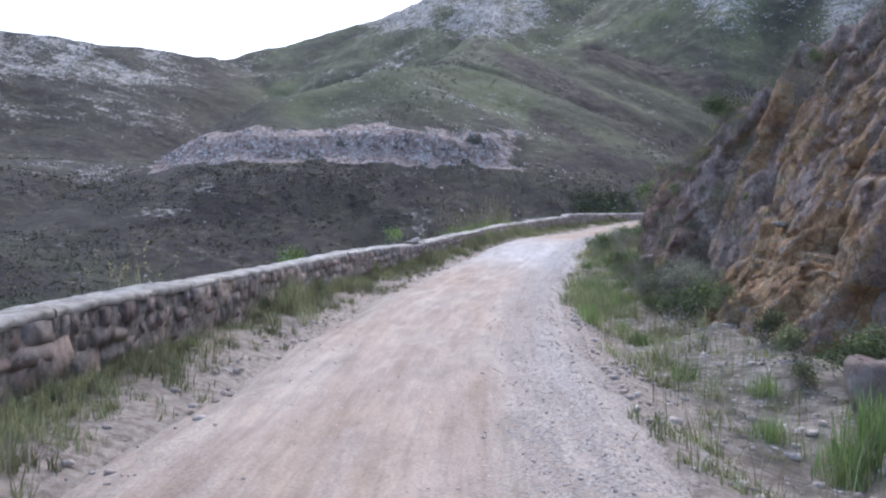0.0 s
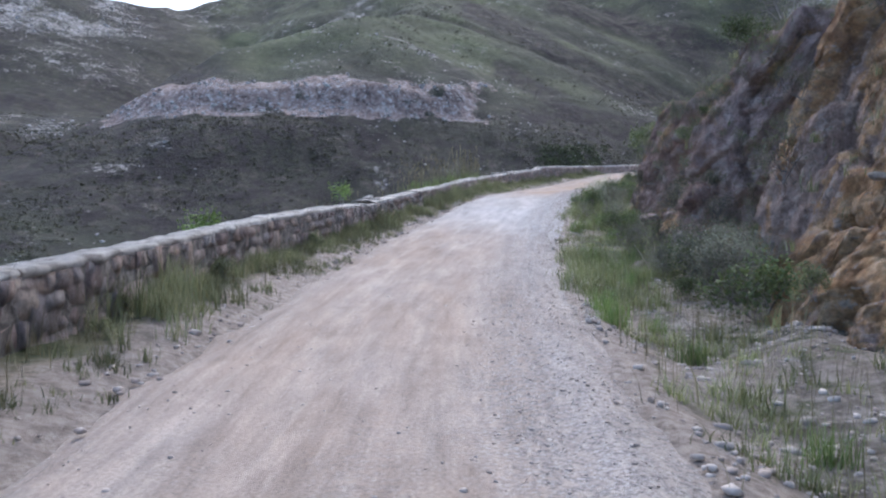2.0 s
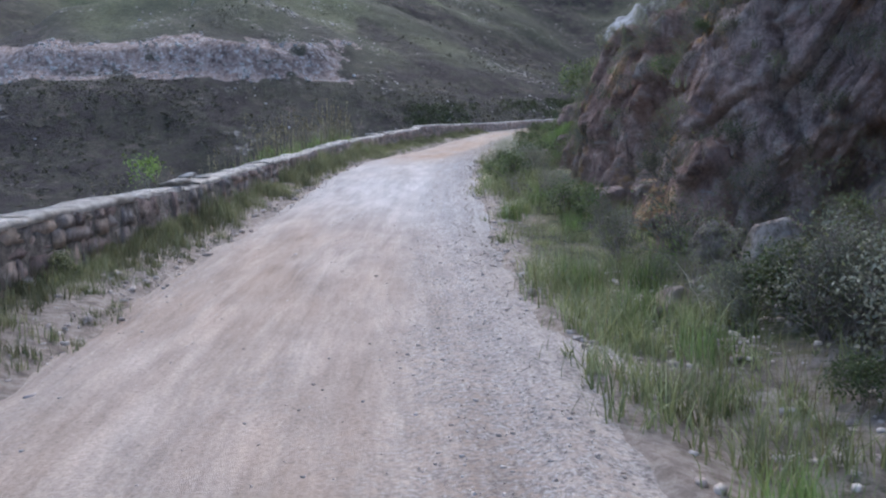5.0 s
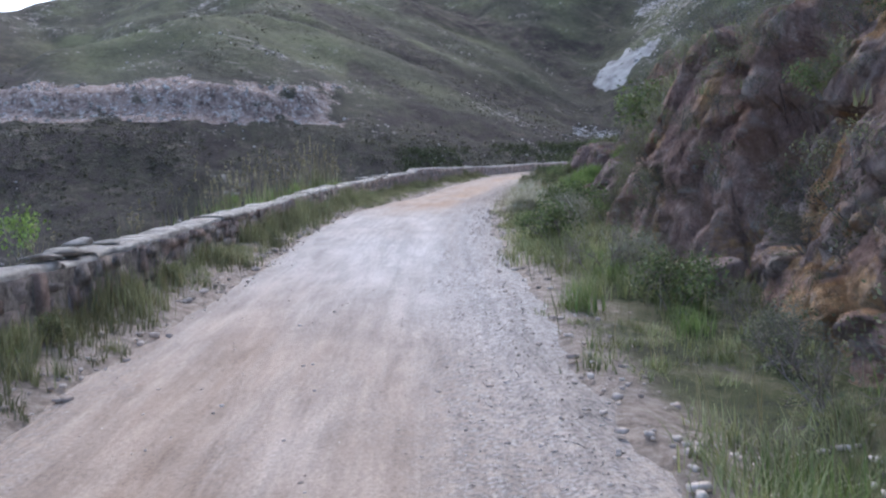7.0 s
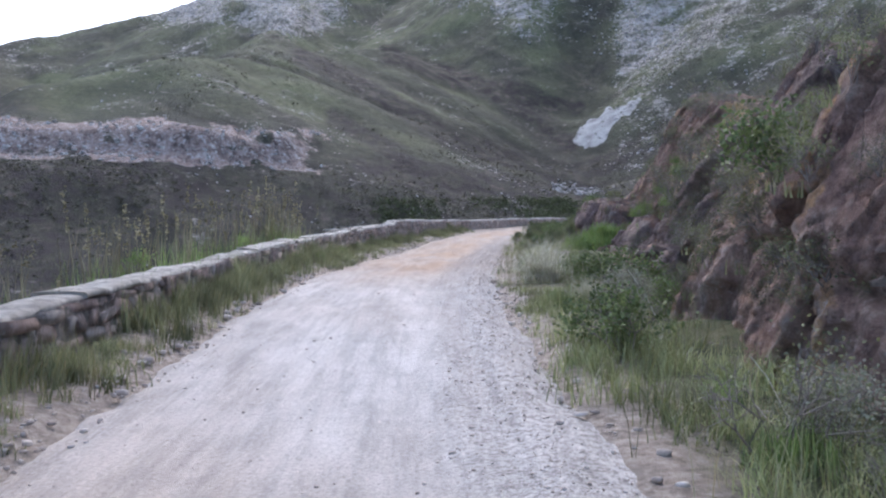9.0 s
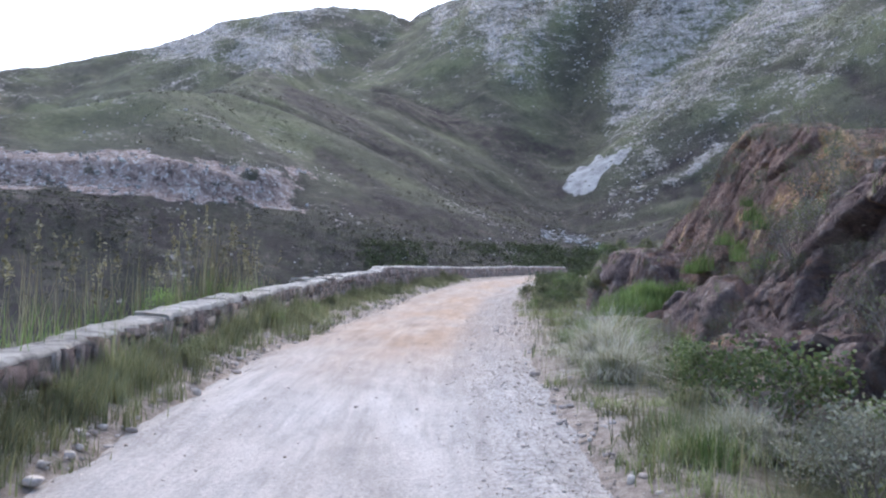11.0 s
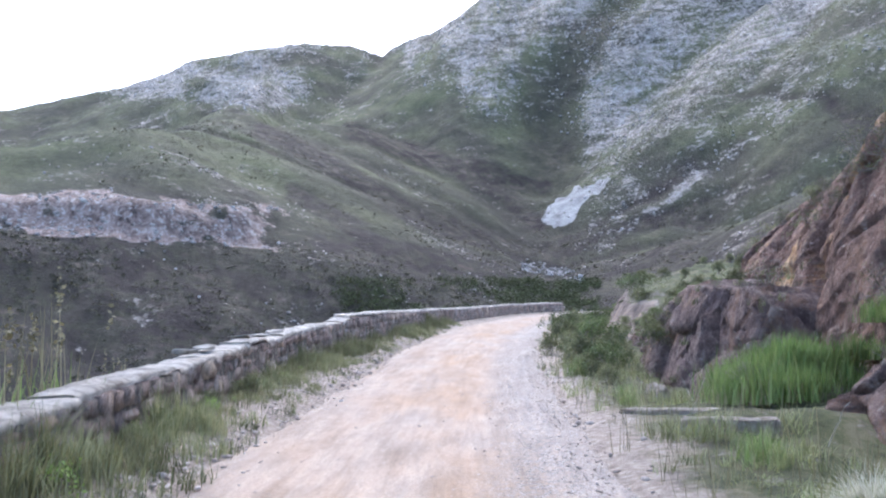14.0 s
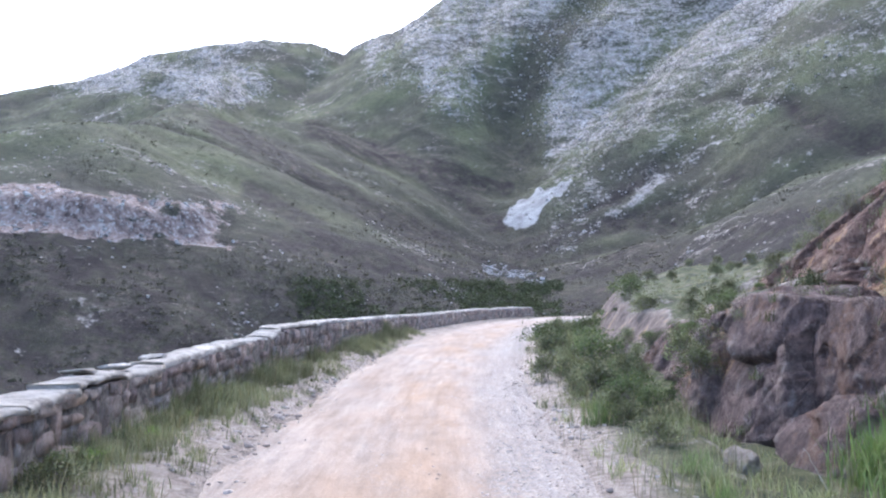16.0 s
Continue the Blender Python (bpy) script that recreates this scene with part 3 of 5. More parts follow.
def make_leaf_material(name, dark, light, spread=0.4, through=0.25):
    m = Mat(name, rough=0.65, spec=0.25)
    col = m.mix(m.island(), dark, light)
    col = m.mix(1.0, col, m.ramp(m.noise(0.8, 3), (0.3, 1 - spread), (0.7, 1 + spread)), 'MULTIPLY')
    m.color(col)
    m.b.inputs["Subsurface Weight"].default_value = 0.0
    if through:
        t = m.n.new("ShaderNodeBsdfTranslucent")
        m.l.new(col, t.inputs["Color"])
        mx = m.n.new("ShaderNodeMixShader")
        mx.inputs[0].default_value = through
        m.l.new(m.b.outputs[0], mx.inputs[1])
        m.l.new(t.outputs[0], mx.inputs[2])
        m.l.new(mx.outputs[0], m.n["Material Output"].inputs["Surface"])
    return m.m


MAT_WALLSTONE = make_wallstone_material()
MAT_MORTAR = make_stone_material("old mortar", (0.12, 0.100, 0.088), (0.23, 0.195, 0.17), (0.36, 0.31, 0.275), 0.1, 2.0)
MAT_COPING = make_stone_material("weathered coping", (0.38, 0.335, 0.295), (0.58, 0.53, 0.475), (0.72, 0.675, 0.62), 0.08)
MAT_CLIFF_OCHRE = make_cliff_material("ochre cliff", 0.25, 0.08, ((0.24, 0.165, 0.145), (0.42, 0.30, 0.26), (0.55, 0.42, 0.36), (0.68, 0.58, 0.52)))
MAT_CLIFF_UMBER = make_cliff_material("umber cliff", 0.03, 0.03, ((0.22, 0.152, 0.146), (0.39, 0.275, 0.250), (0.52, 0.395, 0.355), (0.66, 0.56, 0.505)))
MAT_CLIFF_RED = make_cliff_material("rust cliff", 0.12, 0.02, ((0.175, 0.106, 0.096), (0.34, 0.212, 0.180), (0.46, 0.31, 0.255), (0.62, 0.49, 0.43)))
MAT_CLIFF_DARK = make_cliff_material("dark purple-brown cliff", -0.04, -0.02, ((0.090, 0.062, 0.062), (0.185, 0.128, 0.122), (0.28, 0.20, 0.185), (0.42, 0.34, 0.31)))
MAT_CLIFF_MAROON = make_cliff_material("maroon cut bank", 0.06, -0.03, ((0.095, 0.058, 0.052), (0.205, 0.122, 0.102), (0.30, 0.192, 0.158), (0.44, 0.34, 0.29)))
MAT_BOULDER = make_stone_material("grey boulder", (0.15, 0.122, 0.108), (0.30, 0.248, 0.22), (0.48, 0.42, 0.38), 0.25, 1.6)
MAT_PEBBLE = make_stone_material("pale rubble", (0.30, 0.245, 0.21), (0.48, 0.41, 0.36), (0.63, 0.565, 0.51), 0.35, 2.0)
MAT_GRASS = make_leaf_material("verge grass", (0.155, 0.180, 0.075), (0.35, 0.36, 0.18))
MAT_DRYGRASS = make_leaf_material("straw grass", (0.17, 0.15, 0.075), (0.34, 0.30, 0.19))
MAT_TUSSOCK = make_leaf_material("silver tussock", (0.34, 0.33, 0.24), (0.56, 0.54, 0.45), 0.2)
MAT_LONGGRASS = make_leaf_material("long grass", (0.115, 0.175, 0.052), (0.27, 0.345, 0.125), 0.3)
MAT_LEAF = make_leaf_material("shrub leaf", (0.075, 0.105, 0.042), (0.18, 0.215, 0.09))
MAT_OLIVE = make_leaf_material("olive leaf", (0.11, 0.125, 0.060), (0.25, 0.255, 0.135))
MAT_GREYLEAF = make_leaf_material("grey leaf", (0.145, 0.150, 0.105), (0.31, 0.31, 0.235))
MAT_GORGE = make_leaf_material("gorge leaf", (0.045, 0.058, 0.028), (0.105, 0.122, 0.058))
MAT_YOUNG = make_leaf_material("young leaf", (0.15, 0.23, 0.055), (0.29, 0.38, 0.12))
MAT_TWIG = make_leaf_material("dry twig", (0.13, 0.108, 0.10), (0.29, 0.25, 0.23), 0.3, 0.0)
MAT_HEATH = make_leaf_material("heath", (0.060, 0.057, 0.038), (0.130, 0.122, 0.074), 0.3, 0.1)


# ---- arrays to meshes ----
def tri_mesh(name, V, F, material, smooth_shade=False):
    V, F = np.asarray(V, np.float32).reshape(-1, 3), np.asarray(F, np.int32).reshape(-1, 3)
    me = bpy.data.meshes.new(name)
    me.vertices.add(len(V))
    me.vertices.foreach_set("co", V.reshape(-1))
    me.loops.add(F.size)
    me.loops.foreach_set("vertex_index", F.reshape(-1))
    me.polygons.add(len(F))
    me.polygons.foreach_set("loop_start", np.arange(0, F.size, 3, dtype=np.int32))
    me.polygons.foreach_set("loop_total", np.full(len(F), 3, dtype=np.int32))
    me.update(calc_edges=True)
    if smooth_shade:
        me.shade_smooth()
    me.materials.append(material)
    return me


def part_mesh(name, V, F, material, parent=None, label="", smooth_shade=False):
    ob = new(name, tri_mesh(name, V, F, material, smooth_shade))
    if parent is not None:
        ob.parent = parent
    if label:
        ob["label"] = label
    if name in FINE_PARTS:
        ob["kind"] = "stuff"
    return ob


FINE_PARTS = {"foliage", "seed_plume", "stem_tuft", "leaf_tuft", "young_tuft", "arching_tuft"}


def join(chunks):
    """Several (V, F) as one."""
    vs, fs, n = [], [], 0
    for V, F in chunks:
        vs.append(V)
        fs.append(np.asarray(F) + n)
        n += len(V)
    return np.concatenate(vs), np.concatenate(fs)


def repeat_mesh(V, F, places, turns, sizes):
    """Many copies of one small mesh: (N,3) places, turns about z, (N,3) sizes."""
    c, s = np.cos(turns)[:, None], np.sin(turns)[:, None]
    P = V[None] * sizes[:, None, :]
    X, Y = P[..., 0] * c - P[..., 1] * s, P[..., 0] * s + P[..., 1] * c
    W = np.stack([X, Y, P[..., 2]], -1) + places[:, None, :]
    G = F[None] + (np.arange(len(places)) * len(V))[:, None, None]
    return W.reshape(-1, 3), G.reshape(-1, 3)


def vnoise3(p, seed=0):
    a = vnoise(p[:, 0] + seed * 3.1, p[:, 1], seed)
    b = vnoise(p[:, 1] + 11.3, p[:, 2] + seed * 1.7, seed + 5)
    c = vnoise(p[:, 2] + 5.9, p[:, 0] + 2.3, seed + 9)
    return (a + b + c) / 1.5 - 1.0


def fbm3(p, octaves=4, seed=0):
    t, amp, tot = 0.0, 1.0, 0.0
    for i in range(octaves):
        t = t + amp * vnoise3(p * 2.1 ** i, seed + i)
        tot += amp
        amp *= 0.5
    return t / tot


def ball(level):
    bm = bmesh.new()
    bmesh.ops.create_icosphere(bm, subdivisions=level, radius=1.0)
    bm.verts.ensure_lookup_table()
    V = np.array([v.co[:] for v in bm.verts])
    F = np.array([[v.index for v in f.verts] for f in bm.faces])
    bm.free()
    return V, F


BALLS = {k: ball(k) for k in (1, 2, 3, 4)}


def boulder_arrays(rng, level=3, planes=14, rough=0.06, size=(1, 1, 0.8)):
    """A cleft stone: a ball cut by many planes, then weathered."""
    V, F = BALLS[level]
    N = rng.normal(size=(planes, 3))
    N /= np.linalg.norm(N, axis=1)[:, None]
    off = rng.uniform(0.42, 0.9, planes)
    dots = V @ N.T
    r = np.min(np.where(dots > 0.05, off / np.maximum(dots, 0.05), 9.0), axis=1)
    P = V * np.minimum(r, 1.15)[:, None]
    P = P * (1 + rough * (fbm3(P * 1.6, 4, int(rng.randint(50))) + 0.5 - 2 * np.abs(fbm3(P * 2.3, 4, 9))))[:, None]
    return P * np.array(size), F


def shard(rng):
    """An angular stone in 20 triangles."""
    V, F = BALLS[1]
    V = np.sign(V) * np.abs(V) ** 0.55 * rng.uniform(0.55, 1.0, V.shape)
    return V / np.abs(V).max(), F


def strew(rng, places, sizes, flat=(0.4, 0.9), kinds=7, lean=0.35):
    """Many angular stones, each turned and tilted in its own way."""
    n = len(places)
    pick = rng.randint(0, kinds, n)
    out = []
    for k in range(kinds):
        V, F = shard(rng)
        a = rng.uniform(-lean, lean, 2)
        R = np.array(Euler((a[0], a[1], 0)).to_matrix())
        i = pick == k
        m = int(i.sum())
        if m:
            s = np.stack([sizes[i] * rng.uniform(0.7, 1.6, m), sizes[i] * rng.uniform(0.6, 1.1, m), sizes[i] * rng.uniform(*flat, m)], -1)
            out.append(repeat_mesh(V @ R.T, F, places[i], rng.uniform(0, 6.28, m), s))
    return join(out)


# ---- parapet ----
def wall_top(y):
    """How high the parapet stands over the road."""
    h = np.interp(y, [0, 8, 12, 19, 24, 29, 32.5, 33.5, 38, 44, 50, 55, 60, 63, 66, 68, 73.9, 74.5, 78, 84, 95, 130],
                  [0.95, 0.95, 0.98, 0.94, 0.95, 0.88, 0.78, 0.76, 0.76, 0.70, 0.74, 0.79, 0.89, 0.97, 0.94, 0.96, 1.01, 1.12, 1.06, 0.95, 0.86, 0.86])
    return h + 0.02 * fbm(y / 1.7, y * 0, 3, 140)


WALL_W = 0.52


def wall_point(y, across, h):
    """A place on the parapet: across from its road side (0) to its far side (WALL_W)."""
    x, yy = beside(y, wall_face(y) - across)
    return x, yy, road_z(y) + h


def stone_blank(rng):
    """A lumpy block, one unit each way, in 48 triangles."""
    bm = bmesh.new()
    bmesh.ops.create_cube(bm, size=1.0)
    bmesh.ops.subdivide_edges(bm, edges=bm.edges[:], cuts=1, use_grid_fill=True)
    bmesh.ops.triangulate(bm, faces=bm.faces[:])
    bm.verts.ensure_lookup_table()
    V = np.array([v.co[:] for v in bm.verts])
    F = np.array([[v.index for v in f.verts] for f in bm.faces])
    bm.free()
    r = np.sum(np.abs(V) > 0.4, axis=1)
    V = V * np.array([1.0, 1.04, 1.0, 0.95])[r][:, None]
    return V + rng.uniform(-0.085, 0.085, V.shape), F


def build_parapet(name, y0, y1, pieces_limit, seed, label):
    rng = np.random.RandomState(seed)
    # core, a hand's width behind the stones' faces
    ys = np.linspace(y0, y1, int((y1 - y0) / 0.4) + 2)
    V, F = [], []
    for y in ys:
        for a, h in ((0.0, -0.5), (0.0, float(wall_top(y)) - 0.09), (WALL_W - 0.06, float(wall_top(y)) - 0.09), (WALL_W - 0.06, -1.4)):
            x, yy, z = wall_point(y, a, h)
            V.append((float(x), float(yy), float(z)))
    n = len(ys)
    for i in range(n - 1):
        for k in range(3):
            a = 4 * i + k
            F += [(a, a + 4, a + 5), (a, a + 5, a + 1)]
    for e in (0, 4 * (n - 1)):
        F += [(e, e + 1, e + 2), (e, e + 2, e + 3)]
    wall = part_mesh(name, V, F, MAT_MORTAR)
    tagged(wall, label, "stone wall", kind="structure")
    # face stones, course by course
    blanks = [stone_blank(rng) for _ in range(10)]
    meshes = [tri_mesh("stone", v, f, MAT_WALLSTONE) for v, f in blanks]
    made, rest = 0, []
    floor_h = 0.05
    for side in (0, 1):
        course = 0
        base = floor_h - 0.1
        while True:
            tall = rng.uniform(0.17, 0.30)
            y = y0 + rng.uniform(0, 0.3)
            any_fit = False
            while y < y1 - 0.1:
                wide = rng.choice([rng.uniform(0.16, 0.34), rng.uniform(0.34, 0.78)])
                ym = y + wide / 2
                room = float(wall_top(ym)) - 0.075 - base
                if room > 0.09:
                    any_fit = True
                    hgt = min(tall * rng.choice([0.7, 1.0, 1.1, 1.9], p=[0.15, 0.35, 0.2, 0.3]), room)
                    if room - hgt < 0.09:
                        hgt = room
                    a = 0.145 + rng.uniform(-0.03, 0.02) if side == 0 else WALL_W - 0.12
                    x, yy, z = wall_point(ym, a, base + hgt / 2)
                    turn = -math.atan(float(road_turn(ym))) + rng.uniform(-0.08, 0.08)
                    sx, sy, sz = 0.30, wide * 1.01, hgt * 1.01
                    k = rng.randint(10)
                    if side == 0 and made < pieces_limit:
                        ob = new("stone", meshes[k])
                        ob.parent = wall
                        ob.matrix_basis = Matrix.LocRotScale((float(x), float(yy), float(z)), Euler((rng.uniform(-0.13, 0.13), rng.uniform(-0.05, 0.05), turn)), (sx, sy, sz))
                        made += 1
                    else:
                        rest.append(repeat_mesh(*blanks[k], np.array([[x, yy, z]], float), np.array([turn]), np.array([[sx, sy, sz]])))
                y += wide
            base += tall
            course += 1
            if not any_fit or course > 7:
                break
    if rest:
        ob = part_mesh("rubble_stones", *join(rest), MAT_WALLSTONE, wall)
        ob["kind"] = "stuff"
    # coping slabs
    y = y0
    while y < y1 - 0.3:
        long = min(rng.uniform(1.2, 3.6), y1 - y)
        lift = rng.uniform(-1, 1) * (0.012 if y < 30 else 0.04)
        out = rng.uniform(-0.045, 0.02)
        thick = rng.uniform(0.075, 0.115)
        m, q = max(5, int(long / 0.11)), 9
        ring_a = np.array([0.02, -out, -out - 0.01, -out + 0.02, 0.14, WALL_W - 0.14, WALL_W + out * 0.5, WALL_W + out, WALL_W - 0.03])
        ring_h = np.array([-thick, -thick * 0.94, -0.035, -0.004, 0.006, 0.004, -0.010, -0.05, -thick])
        V, F = [], []
        for i in range(m):
            t = i / (m - 1)
            end = 1 - 0.05 * max(0, 1 - min(t, 1 - t) * long / 0.05)
            yy = y + 0.003 + t * (long - 0.006)
            aa = WALL_W / 2 + (ring_a - WALL_W / 2) * (0.93 + 0.07 * end) + 0.06 * fbm(np.full(q, yy / 0.26), ring_a * 3, 4, seed + 3)
            hh = float(wall_top(yy)) + lift + ring_h * end + 0.035 * fbm(np.full(q, yy / 0.30), ring_a * 4 + 7, 4, seed + 5)
            x, y2, z = wall_point(np.full(q, yy), aa, hh)
            V += list(zip(x, y2, z))
        for i in range(m - 1):
            for k in range(q):
                a, b = i * q + k, i * q + (k + 1) % q
                F += [(a, b, b + q), (a, b + q, a + q)]
        for s in (0, (m - 1) * q):
            F += [(s, s + k, s + k + 1) for k in range(1, q - 1)]
        part_mesh("coping_slab", V, F, MAT_COPING, wall)
        y += long
    return wall


# ---- outcrops ----
COVER = []                        # what plants may stand on besides the ground


def cells(Q, size, seed):
    """Blocks of cleft rock: each place's block (three random numbers), its offset from the block's middle, and its gap to the next block."""
    G = Q / size
    base = np.floor(G).astype(np.int64)
    best, second = np.full(len(Q), 9.0), np.full(len(Q), 9.0)
    own, mid = np.zeros((len(Q), 3)), np.zeros((len(Q), 3))
    for i in (-1, 0, 1):
        for j in (-1, 0, 1):
            for k in (-1, 0, 1):
                c = base + (i, j, k)
                h = c[:, 0] * 73856093 ^ c[:, 1] * 19349663 ^ c[:, 2] * 83492791 ^ seed * 2654435
                r = np.stack([LAT[(h >> 3) & 255, (h >> 11) & 255], LAT[(h >> 7) & 255, (h >> 2) & 255], LAT[(h >> 13) & 255, (h >> 5) & 255]], -1)
                m = c + 0.5 + 0.75 * (r - 0.5)
                d = np.abs(G - m)
                d = 0.65 * d.max(axis=1) + 0.35 * np.sqrt((d * d).sum(axis=1))
                near = d < best
                second = np.where(near, best, np.minimum(second, d))
                best = np.where(near, d, best)
                own[near], mid[near] = r[near], m[near]
    return own, (G - mid) * size, second - best


def outcrop(name, path, seed, material, label, back=2.6, step=0.075, dip=0.5, coarse=1.5, amp=0.30, sink=0.7, bulge=1.6, fine=1.0):
    """A cleft rock face along a foot line of (x, y, height of the top, lean), from its far end to its near end, with its top running back into the hill."""
    rng = np.random.RandomState(seed)
    path = np.array(path, float)
    run = np.concatenate([[0], np.cumsum(np.hypot(np.diff(path[:, 0]), np.diff(path[:, 1])))])
    L = run[-1]
    n = max(24, int(L / step))
    q = np.linspace(0, L, n)
    kern = np.exp(-0.5 * (np.arange(-12, 13) / 5.0) ** 2)
    kern /= kern.sum()
    fx, fy, top, lean = (np.convolve(np.pad(np.interp(q, run, path[:, c]), 12, mode="reflect", reflect_type="odd"), kern, "valid") for c in range(4))
    tx, ty = np.gradient(fx), np.gradient(fy)
    tl = np.hypot(tx, ty)
    nx, ny = ty / tl, -tx / tl            # towards the road
    ground = land(fx, fy)
    high = np.maximum(top - ground, 0.4) * (1 + 0.10 * fbm(q / 1.7, q * 0 + seed, 3, seed)) + 0.10 * (LAT[np.floor(q / 0.55).astype(int) & 255, seed & 255] - 0.5)
    rows = max(24, int((high.max() + sink + lean.max() * 0.6 + back) / step))
    U, T = np.meshgrid(np.arange(n), np.linspace(0, 1, rows))
    u, t = U.ravel(), T.ravel()
    split = 0.70
    f = np.clip(t / split, 0, 1)
    g = np.clip((t - split) / (1 - split), 0, 1)
    up = f * (high[u] + sink) - sink + g * (0.10 * back - 0.35 * sink)
    inn = lean[u] * f ** bulge + g * back
    end = np.minimum(q[u], L - q[u])
    shut = smooth(0, min(0.9, 0.14 * L), end)
    up = up * (0.25 + 0.75 * shut) - (1 - shut) * 0.7
    inn = inn + (1 - shut) * 0.7
    P = np.stack([fx[u] - nx[u] * inn, fy[u] - ny[u] * inn, ground[u] + up], -1)
    # beds that dip along the face, cut by joints into blocks of three sizes
    warp = np.stack([fbm3(P * 0.55, 3, seed + i) for i in range(3)], -1)
    A = np.stack([q[u], 0.8 * inn, up], -1) + 0.32 * warp
    c, s_ = math.cos(dip), math.sin(dip)
    B = np.stack([A[:, 0] * c + A[:, 2] * s_, A[:, 1], -A[:, 0] * s_ + A[:, 2] * c], -1)
    push = np.zeros(len(P))
    for k, (size, a, tilt) in enumerate((((coarse * 1.3, coarse, coarse * 0.85), amp, 0.22), ((0.62, 0.5, 0.40), amp * 0.36 * fine, 0.22 * fine), ((0.27, 0.22, 0.15), amp * 0.13 * fine, 0.15 * fine))):
        own, off, gap = cells(B, np.array(size), seed * 7 + k)
        push += a * (2 * own[:, 0] - 1) + tilt * ((own[:, 1] - 0.5) * off[:, 0] + (own[:, 2] - 0.5) * 1.6 * off[:, 2])
        push -= a * (0.40, 0.55, 0.7)[k] * smooth(0.09, 0.0, gap)
    push += fine * (0.05 * fbm3(P * 3.0, 4, seed + 8) - 0.04 * np.abs(fbm3(P * 9, 3, seed + 9)))
    push *= 0.45 + 0.55 * smooth(1.0, 0.8, t)
    upw = 0.12 + 0.75 * smooth(0.62, 0.78, t)
    P = P + push[:, None] * np.stack([nx[u] * (1 - 0.6 * upw), ny[u] * (1 - 0.6 * upw), upw], -1)
    i = np.arange(n * rows).reshape(rows, n)
    a, b, c, d = i[:-1, :-1].ravel(), i[:-1, 1:].ravel(), i[1:, 1:].ravel(), i[1:, :-1].ravel()
    F = np.concatenate([np.stack([a, b, c], -1), np.stack([a, c, d], -1)])
    COVER.append(P)
    # split along the larger clefts
    root = new(name)
    m = max(4, int(L * high.mean() / 4.5))
    C = B[rng.choice(len(B), m, replace=False)]
    mid = B[F].mean(axis=1) + 0.35 * np.stack([fbm3(P[F[:, 0]] * 0.9, 2, seed + 40 + i) for i in range(3)], -1)
    own = np.concatenate([np.argmin(np.linalg.norm(mid[k:k + 8000, None] - C[None], axis=2), axis=1) for k in range(0, len(mid), 8000)])
    for j in range(m):
        f = F[own == j]
        if len(f):
            used, back_to = np.unique(f, return_inverse=True)
            part_mesh("rock_block", P[used], back_to.reshape(-1, 3), material, root)
    return tagged(root, label, "rock outcrop", group="roadside outcrops")


def boulder(x, y, size, seed, material, label, sink=0.25, name="boulder", group="loose boulders"):
    rng = np.random.RandomState(seed)
    V, F = boulder_arrays(rng, 4, 60, 0.30, size)
    ob = part_mesh(name, V, F, material)
    ob.matrix_basis = pose(x, y, land_at(x, y) + size[2] * (0.5 - sink), rng.uniform(-12, 12), rng.uniform(-12, 12), rng.uniform(0, 360))
    return tagged(ob, label, "rock", group=group)


